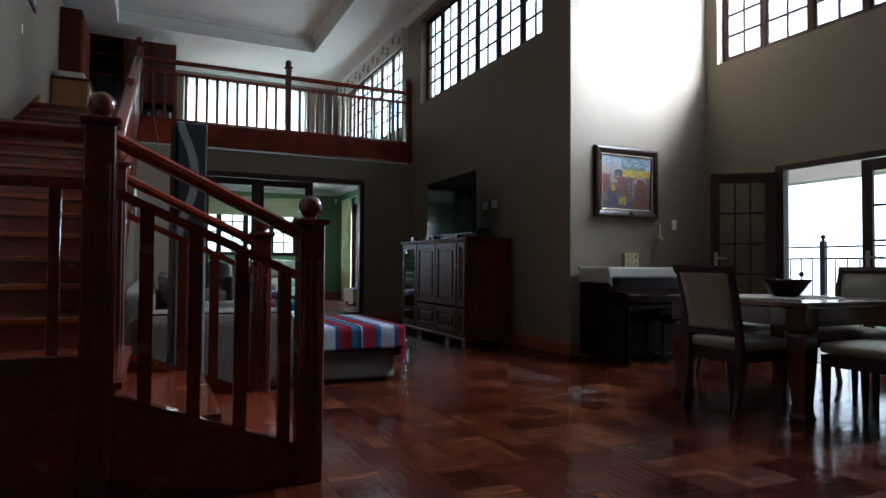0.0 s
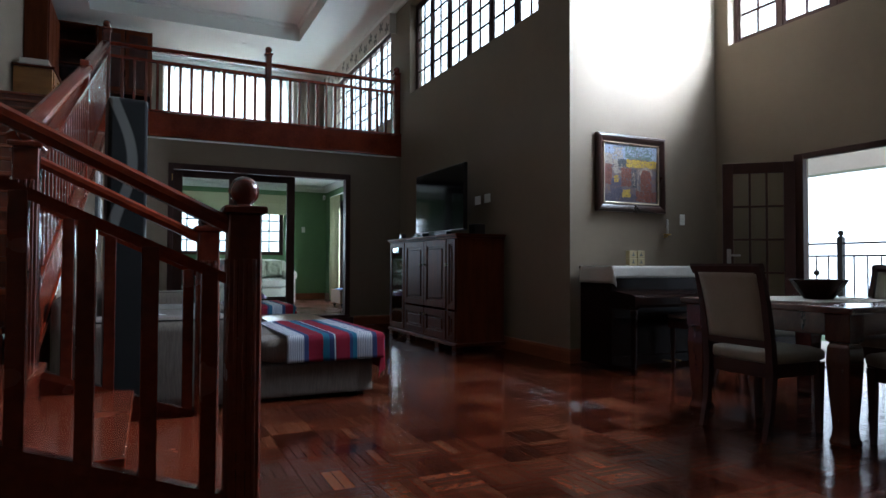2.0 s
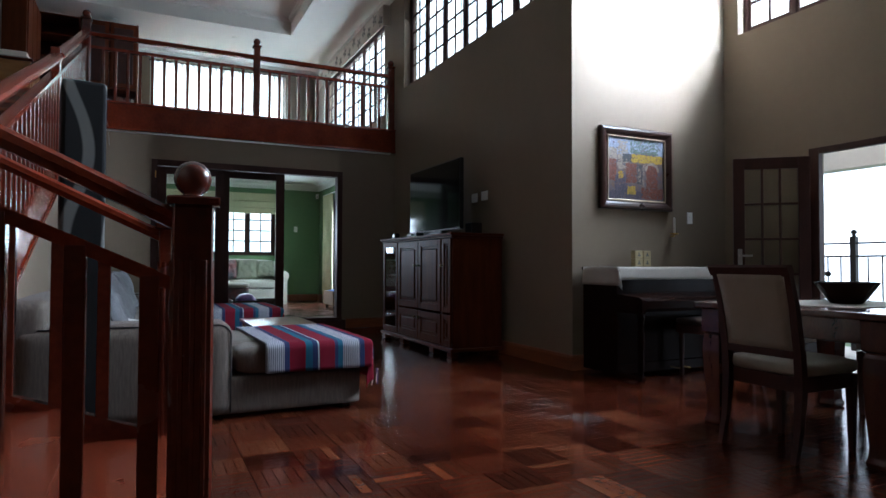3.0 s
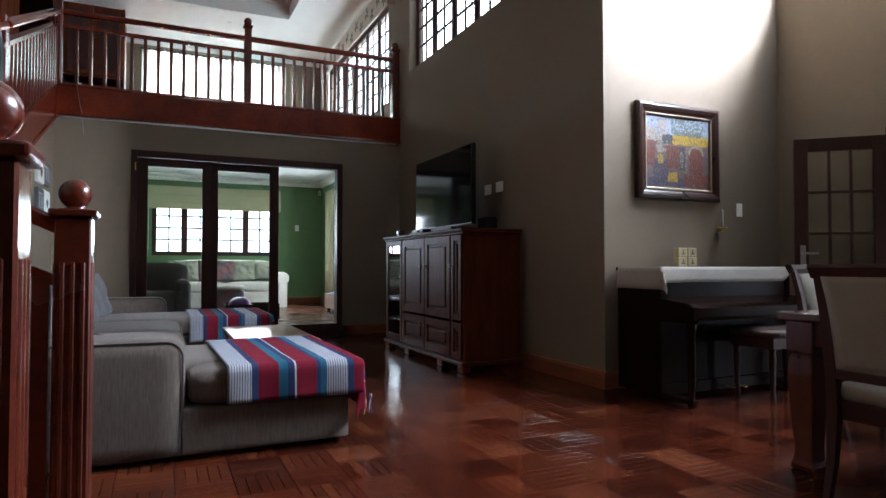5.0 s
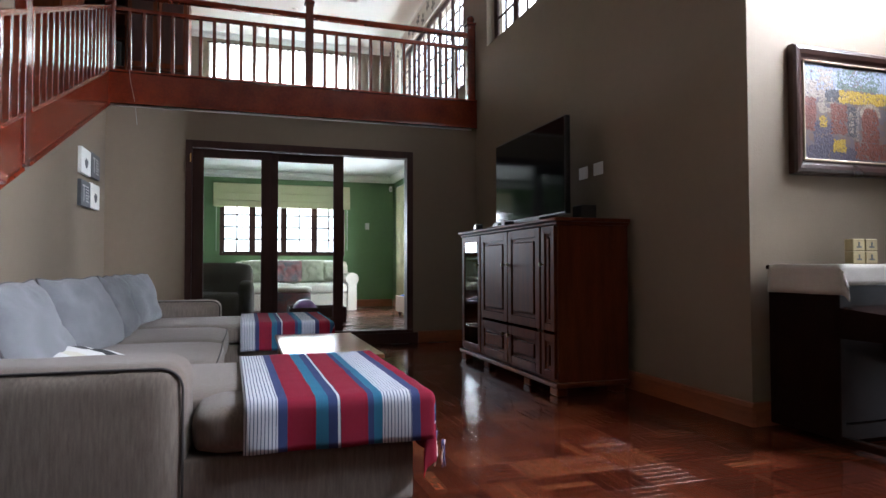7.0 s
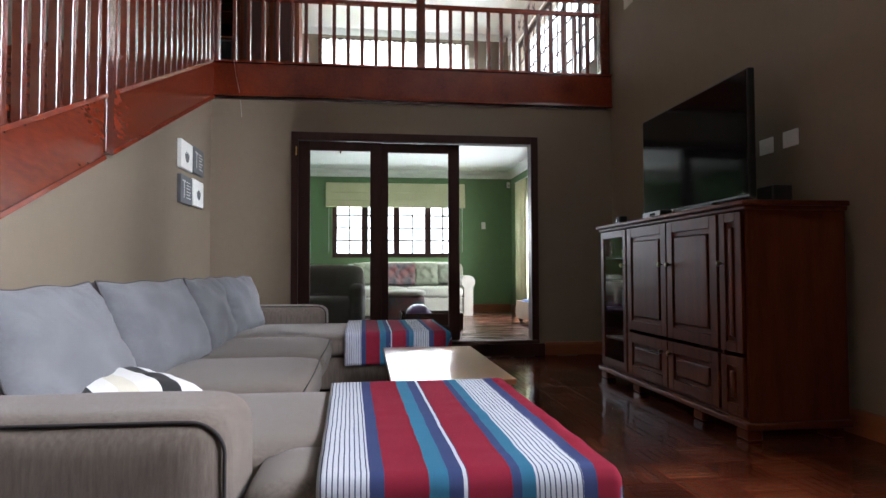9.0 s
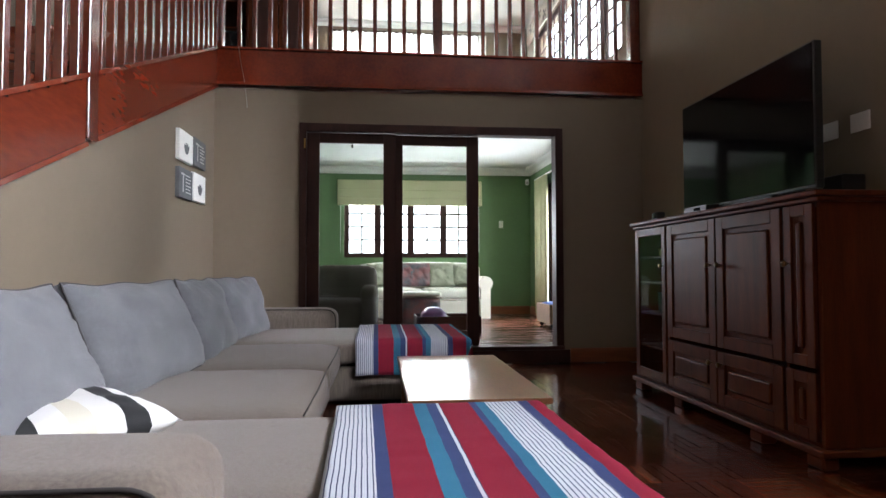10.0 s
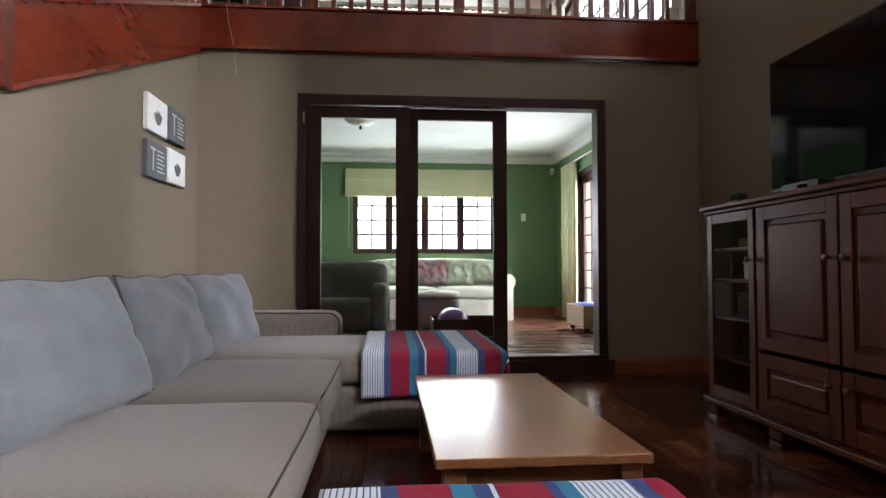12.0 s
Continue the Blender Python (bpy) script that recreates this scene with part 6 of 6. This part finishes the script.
    for z in (3.762, 3.242):
        x = 0.42
        while x < 1.2:
            t = rng.uniform(0.025, 0.05)
            h = rng.uniform(0.2, 0.28)
            if rng.random() < 0.8:
                b = thing("book", "upright book on the wall unit shelf", "book", group="books on the wall unit")
                mt = rng.choice(("paint_slate", "paint_sky", "white_paint", "paint_brick", "paint_violet"))
                box("cover", x, x + t, y0 + 0.06, y0 + 0.24, z + 0.0005, z + h, mt, b, 0.002)
                box("pages", x + 0.003, x + t - 0.003, y0 + 0.07, y0 + 0.243, z + 0.004, z + h - 0.004, "white_cloth", b, 0)
            x += t + 0.004
    # old television set in the wall unit
    tv = thing("crt_television", "dark boxy television in the wall unit", "television")
    box("case", -0.42, 0.3, y0 + 0.05, y0 + 0.45, 4.1625, 4.57, "black_plastic", tv, 0.02, 2)
    box("screen", -0.36, 0.24, y0 + 0.04, y0 + 0.05, 4.2, 4.53, "screen_glass", tv, 0.004)
    # low honey-coloured chest beside the stair head
    c = thing("chest", "honey-coloured pine chest at the head of the stairs", "chest")
    box("body", LEFT_X + 0.02, -0.04, 12.55, 13.25, FLOOR2, 3.87, "honey_wood", c, 0.006)
    box("top", LEFT_X + 0.01, -0.01, 12.52, 13.28, 3.87, 3.905, "cabinet_wood", c, 0.006)
    for z in (3.2, 3.43, 3.65):
        d = box("drawer", -0.04, -0.022, 12.6, 13.2, z, z + 0.2, "honey_wood", c, 0.006)
        turned("knob", ball_profile(0.016, 6), (-0.012, 12.9, z + 0.085), "brass", d, 10)
    p = thing("paper_tray", "pale plastic tray of papers on the pine chest", "tray")
    box("tray", LEFT_X + 0.06, -0.08, 12.6, 12.95, 3.9055, 3.945, "canvas_pale", p, 0.006)
    box("papers", LEFT_X + 0.08, -0.10, 12.62, 12.93, 3.9455, 4.02, "white_paint", p, 0.004)
    h = thing("tall_cupboard", "tall reddish timber cupboard against the stair wall", "cupboard")
    box("body", LEFT_X + 0.01, -0.22, 13.35, 14.6, FLOOR2, 5.3, "cabinet_wood", h, 0.006)
    for k in range(3):
        y = 13.38 + 0.4 * k
        box("door", -0.22, -0.20, y, y + 0.38, 3.25, 5.25, "cabinet_wood", h, 0.004)
    f = thing("framed_print", "dark-framed print hanging on the stair wall", "picture")
    box("frame", LEFT_X + 0.001, LEFT_X + 0.03, 9.9, 11.05, 4.32, 5.15, "dark_wood", f, 0.006)
    box("print", LEFT_X + 0.03, LEFT_X + 0.033, 9.97, 10.98, 4.39, 5.08, "canvas_pale", f, 0)


cable = tube("loose_cable", [(0.93, BACK_Y - 0.05, 3.21), (0.95, BACK_Y - 0.045, 3.05), (0.985, BACK_Y - 0.04, 2.88), (1.0, BACK_Y - 0.01, 2.72), (1.01, BACK_Y - 0.006, 2.6)], 0.002, "canvas_pale", None, 6)
tagged(cable, "thin pale cable hanging from the gallery edge", "cable")
mat("pelmet_cloth", (0.50, 0.47, 0.40), 0.9, 0.06, 5, bump=0.1)
mat("leaf_print", (0.12, 0.12, 0.11), 0.9, 0.25, 25)
gallery_things()


# ---- den ----
def den_things():
    z = DEN
    s = thing("den_sofa", "cream slip-covered sofa with rolled arms under the window", "sofa")
    x0, x1, y0, y1 = 1.9, 4.22, 15.45, 16.38
    soft_box("base", x0 + 0.16, x1 - 0.16, y0 + 0.03, y1, z + 0.01, z + 0.33, "cream_cloth", s, 0.03)
    for a, b in ((x0 + 0.2, 3.05), (3.06, x1 - 0.2)):
        soft_box("seat_cushion", a, b, y0, y1 - 0.25, z + 0.32, z + 0.50, "cream_cloth", s, 0.05, 0.015)
    soft_box("backrest", x0 + 0.1, x1 - 0.1, y1 - 0.26, y1, z + 0.3, z + 0.93, "cream_cloth", s, 0.08, 0.02)
    for a in (x0, x1 - 0.22):
        bm = bmesh.new()
        add_prism(bm, [(0.03, 0), (0.19, 0), (0.19, 0.5)] + [(0.11 + 0.12 * math.cos(t * math.pi / 8), 0.58 + 0.12 * math.sin(t * math.pi / 8)) for t in range(-2, 11)] + [(0.03, 0.5)], y0 + 0.01, y1 - 0.05, lambda u, v, c: (a + u, c, z + v))
        part("arm", bm, "cream_cloth", s)
    for nm, x, w, mt, lab in (("scatter_cushion", 2.78, 0.46, "patch_cloth", "patchwork scatter cushion"), ("scatter_cushion", 3.04, 0.46, "patch_cloth", "patchwork scatter cushion"),
                              ("scatter_cushion", 3.42, 0.48, "sage_cloth", "pale sage green scatter cushion"), ("scatter_cushion", 3.80, 0.42, "sage_cloth", "pale sage green scatter cushion"), ("scatter_cushion", 2.35, 0.46, "sage_cloth", "pale sage green scatter cushion")):
        c = cushion(nm, w, w, 0.16, mt, None, Matrix.Identity(4), False)
        c.matrix_basis = pose(x, 15.97, z + 0.725, -24, 0, 0)
        tagged(c, lab + " on the cream sofa", "cushion", group="den cushions")
    a = thing("armchair", "dark grey armchair seen behind the sliding glass", "armchair")
    soft_box("base", 1.3, 2.15, 13.35, 14.2, z + 0.05, z + 0.42, "grey_cloth", a, 0.05, 0.01)
    soft_box("backrest", 1.32, 2.3, 14.0, 14.3, z + 0.2, z + 0.86, "grey_cloth", a, 0.09, 0.02)
    soft_box("arm", 1.25, 1.45, 13.3, 14.15, z + 0.05, z + 0.6, "grey_cloth", a, 0.08, 0.01)
    soft_box("arm", 2.1, 2.32, 13.3, 14.15, z + 0.05, z + 0.6, "grey_cloth", a, 0.08, 0.01)
    for x in (1.33, 2.22):
        for y in (13.4, 14.15):
            box("foot", x - 0.03, x + 0.03, y - 0.03, y + 0.03, z, z + 0.06, "dark_wood", a)
    o = thing("ottoman", "patterned cube ottoman with a pale padded lid", "ottoman")
    soft_box("body", 2.66, 3.22, 14.1, 14.6, z + 0.01, z + 0.40, "patch_cloth", o, 0.03)
    soft_box("lid", 2.65, 3.23, 14.09, 14.61, z + 0.40, z + 0.49, "cream_cloth", o, 0.04, 0.01)
    c = thing("toy_crate", "dark open timber toy crate on the den floor", "crate")
    for q in ((2.80, 3.62, 13.0, 13.02), (2.80, 3.62, 13.58, 13.60), (2.80, 2.82, 13.02, 13.58), (3.60, 3.62, 13.02, 13.58), (3.2, 3.22, 13.02, 13.58)):
        box("side", *q, z, z + 0.22, "dark_wood", c, 0.003)
    box("bottom", 2.82, 3.60, 13.02, 13.58, z + 0.002, z + 0.016, "dark_wood", c)
    t = soft_box("toy_bag", 2.90, 3.19, 13.1, 13.5, z + 0.0165, z + 0.30, "purple_cloth", None, 0.08, 0.03)
    tagged(t, "shiny purple and white toy bag in the crate", "toy bag")
    k = thing("castor_crate", "pale timber crate on castors beside the garden door", "crate")
    for q in ((4.62, 5.05, 13.42, 13.44), (4.62, 5.05, 14.1, 14.12), (4.62, 4.64, 13.44, 14.1), (5.03, 5.05, 13.44, 14.1)):
        box("side", *q, z + 0.07, z + 0.33, "crate_wood", k, 0.003)
    box("bottom", 4.64, 5.03, 13.44, 14.1, z + 0.07, z + 0.085, "crate_wood", k)
    for x in (4.68, 4.99):
        for y in (13.48, 14.05):
            bm = bmesh.new()
            add_turned(bm, [(0.03, -0.012), (0.034, -0.008), (0.034, 0.008), (0.03, 0.012)], 0, 0, 0, 14)
            bmesh.ops.transform(bm, matrix=pose(x, y, z + 0.035, 90, 0, 0), verts=bm.verts)
            part("castor", bm, "black_plastic", k, "", True)
    b = soft_box("folded_cloth", 4.66, 5.01, 13.46, 14.08, z + 0.0855, z + 0.345, "blue_cloth", None, 0.04, 0.01)
    tagged(b, "folded blue cloth in the castor crate", "cloth")
    # roman blind
    r = thing("roman_blind", "pale yellow-green roman blind drawn up over the window", "blind")
    for i, (za, zb, d) in enumerate(((2.14, 2.27, 0.065), (2.25, 2.42, 0.05), (2.40, 2.60, 0.035))):
        box("fold", 1.60, 4.22, FAR_Y - 0.013 - d, FAR_Y - 0.013, za, zb, "blind_cloth", r, 0.012, 2)
    for x in (1.66, 4.16):
        tube("cord", [(x, FAR_Y - 0.06, 2.14), (x, FAR_Y - 0.06, 1.3)], 0.004, "white_paint", r, 6)
    # curtain by the garden door
    c = thing("den_curtain", "pale yellow-green patterned curtain beside the garden door", "curtain")
    bm = bmesh.new()
    rows = []
    for i in range(41):
        y = 15.10 + 0.68 * i / 40
        x = TV_X - 0.09 + 0.03 * math.sin(i * 1.2)
        rows.append([bm.verts.new((x, y, q)) for q in (DEN + 0.02, 1.3, 2.53)])
    for p, q in zip(rows, rows[1:]):
        for kk in range(2):
            bm.faces.new((p[kk], q[kk], q[kk + 1], p[kk + 1]))
    ob = part("cloth", bm, "blind_cloth", c, "", True)
    ob.modifiers.new("thickness", "SOLIDIFY").thickness = 0.004
    tube("rod", [(TV_X - 0.09, 13.4, 2.54), (TV_X - 0.09, 15.85, 2.54)], 0.012, "white_paint", c, 8)
    # ceiling lamp and alarm sensor
    l = thing("ceiling_lamp", "frosted glass dish ceiling lamp with a dark finial", "lamp")
    x, y = 1.97, 13.8
    turned("rim", [(0.16, -0.005), (0.2, -0.02), (0.2, -0.03), (0.17, -0.03), (0.05, 0.0)][::-1], (x, y, 2.80), "brass", l, 32)
    turned("shade", [(0.19, -0.03), (0.17, -0.06), (0.12, -0.09), (0.05, -0.105), (0.01, -0.108)], (x, y, 2.80), "frosted", l, 32)
    turned("finial", [(0.012, 0.0), (0.02, -0.01), (0.012, -0.025), (0.018, -0.035), (0.004, -0.05)], (x, y, 2.692), "dark_wood", l, 12)
    turned("ceiling_plate", [(0.06, 0), (0.06, 0.02), (0.04, 0.042)], (x, y, 2.799), "brass", l, 20)
    q = thing("alarm_sensor", "small white alarm sensor in the den corner", "sensor")
    box("case", 5.04, 5.10, FAR_Y - 0.06, FAR_Y - 0.013, 2.54, 2.65, "white_paint", q, 0.012, 2)
    box("lens", 5.05, 5.09, FAR_Y - 0.064, FAR_Y - 0.06, 2.56, 2.6, "canvas_pale", q, 0.002)


mat("cream_cloth", (0.62, 0.60, 0.50), 0.9, 0.06, 6, bump=0.2, bump_scale=300, sheen=0.2)
mat("grey_cloth", (0.07, 0.06, 0.047), 0.9, 0.1, 6, bump=0.3, bump_scale=300)
mat("patch_cloth", (0.42, 0.13, 0.11), 0.9, 0, 5, dark=(0.05, 0.17, 0.20), bump=0.1)
mat("purple_cloth", (0.20, 0.06, 0.24), 0.35, 0, 6, dark=(0.06, 0.03, 0.12))
mat("blue_cloth", (0.10, 0.16, 0.40), 0.8, 0.2, 10)
mat("crate_wood", (0.36, 0.24, 0.15), 0.6, 0.2, 5, (1, 6, 1))
mat("blind_cloth", (0.60, 0.58, 0.36), 0.9, 0, 3, dark=(0.46, 0.47, 0.26), bump=0.1)
mat("frosted", (0.75, 0.73, 0.66), 0.4, 0.05, 6)
den_things()


# ---- floors, laid block by block ----
def parquet_floor():
    """Basket-weave parquet: squares of four fingers, turned by turns."""
    size, n = 0.25, 5
    w = size / n
    x_lo, y_lo, x_hi, y_hi = LEFT_X, NEAR_Y, RIGHT_X, BACK_Y - 0.02
    g, h = 0.0007, 0.012
    mesh = {}
    for k, (a, b) in enumerate(((size, w), (w, size))):
        bm = bmesh.new()
        add_box(bm, -a / 2 + g, a / 2 - g, -b / 2 + g, b / 2 - g, -h, 0, 0.0005)
        mesh[k] = mesh_of(bm, "parquet_block", "parquet_block")
    verts, faces = [], []
    rng = random.Random(7)
    nx, ny = int((x_hi - x_lo) / size) + 1, int((y_hi - y_lo) / size) + 1
    made = 0
    for i in range(nx):
        for j in range(ny):
            cx, cy = x_lo + size * i, y_lo + size * j
            turn = (i + j) % 2
            for q in range(n):
                if turn:
                    a, b, c, d = cx, cx + size, cy + w * q, cy + w * (q + 1)
                else:
                    a, b, c, d = cx + w * q, cx + w * (q + 1), cy, cy + size
                if b > x_hi + 0.2 or d > y_hi + 0.02 or (a > TV_X + 0.1 and c > PIC_Y + 0.05):
                    continue
                z = rng.uniform(-0.0003, 0.0002)
                if 2.7 < cx < 4.2 and 4.6 < cy < 7.2 and made < 300:
                    ob = new("parquet_block", mesh[0 if turn else 1])
                    ob.parent = floor
                    ob.location = ((a + b) / 2, (c + d) / 2, z)
                    ob.rotation_euler = (rng.uniform(-0.0004, 0.0004), rng.uniform(-0.0004, 0.0004), 0)
                    made += 1
                    continue
                s = len(verts)
                tx, ty = rng.uniform(-0.0003, 0.0003), rng.uniform(-0.0003, 0.0003)
                e = 0.0012
                verts += [(a + g, c + g, -h), (b - g, c + g, -h), (b - g, d - g, -h), (a + g, d - g, -h),
                          (a + g + e, c + g + e, z - tx - ty), (b - g - e, c + g + e, z + tx - ty), (b - g - e, d - g - e, z + tx + ty), (a + g + e, d - g - e, z - tx + ty)]
                faces += [(s + 4, s + 5, s + 6, s + 7), (s, s + 1, s + 5, s + 4), (s + 1, s + 2, s + 6, s + 5), (s + 2, s + 3, s + 7, s + 6), (s + 3, s, s + 4, s + 7)]
    me = bpy.data.meshes.new("parquet_rest")
    me.from_pydata(verts, [], faces)
    me.materials.append(MATS["parquet"])
    ob = new("parquet_rest", me)
    ob.parent = floor
    tagged(ob, "polished red-brown basket-weave parquet", kind="stuff")


def den_strips():
    den = bpy.data.objects["floor_den"]
    rng = random.Random(3)
    for k in range(22):
        y = BACK_Y + 0.16 + 0.22 * k
        if y + 0.22 > FAR_Y:
            break
        x = 0.42 + rng.uniform(-0.4, 0)
        while x < TV_X - 0.02:
            b = min(x + 1.1, TV_X - 0.016)
            if b - max(x, 0.42) > 0.05:
                box("floor_strip", max(x, 0.42) + 0.001, b - 0.001, y + 0.001, min(y + 0.219, FAR_Y - 0.03), DEN - 0.012, DEN + rng.uniform(-0.0004, 0), "den_wood", den, 0.001)
            x += 1.1


mat("den_wood", (0.13, 0.047, 0.024), 0.26, 0, 4, (0.7, 8, 1), dark=(0.06, 0.02, 0.012), random_ob=0.6, spec=0.3)
parquet_floor()
den_strips()
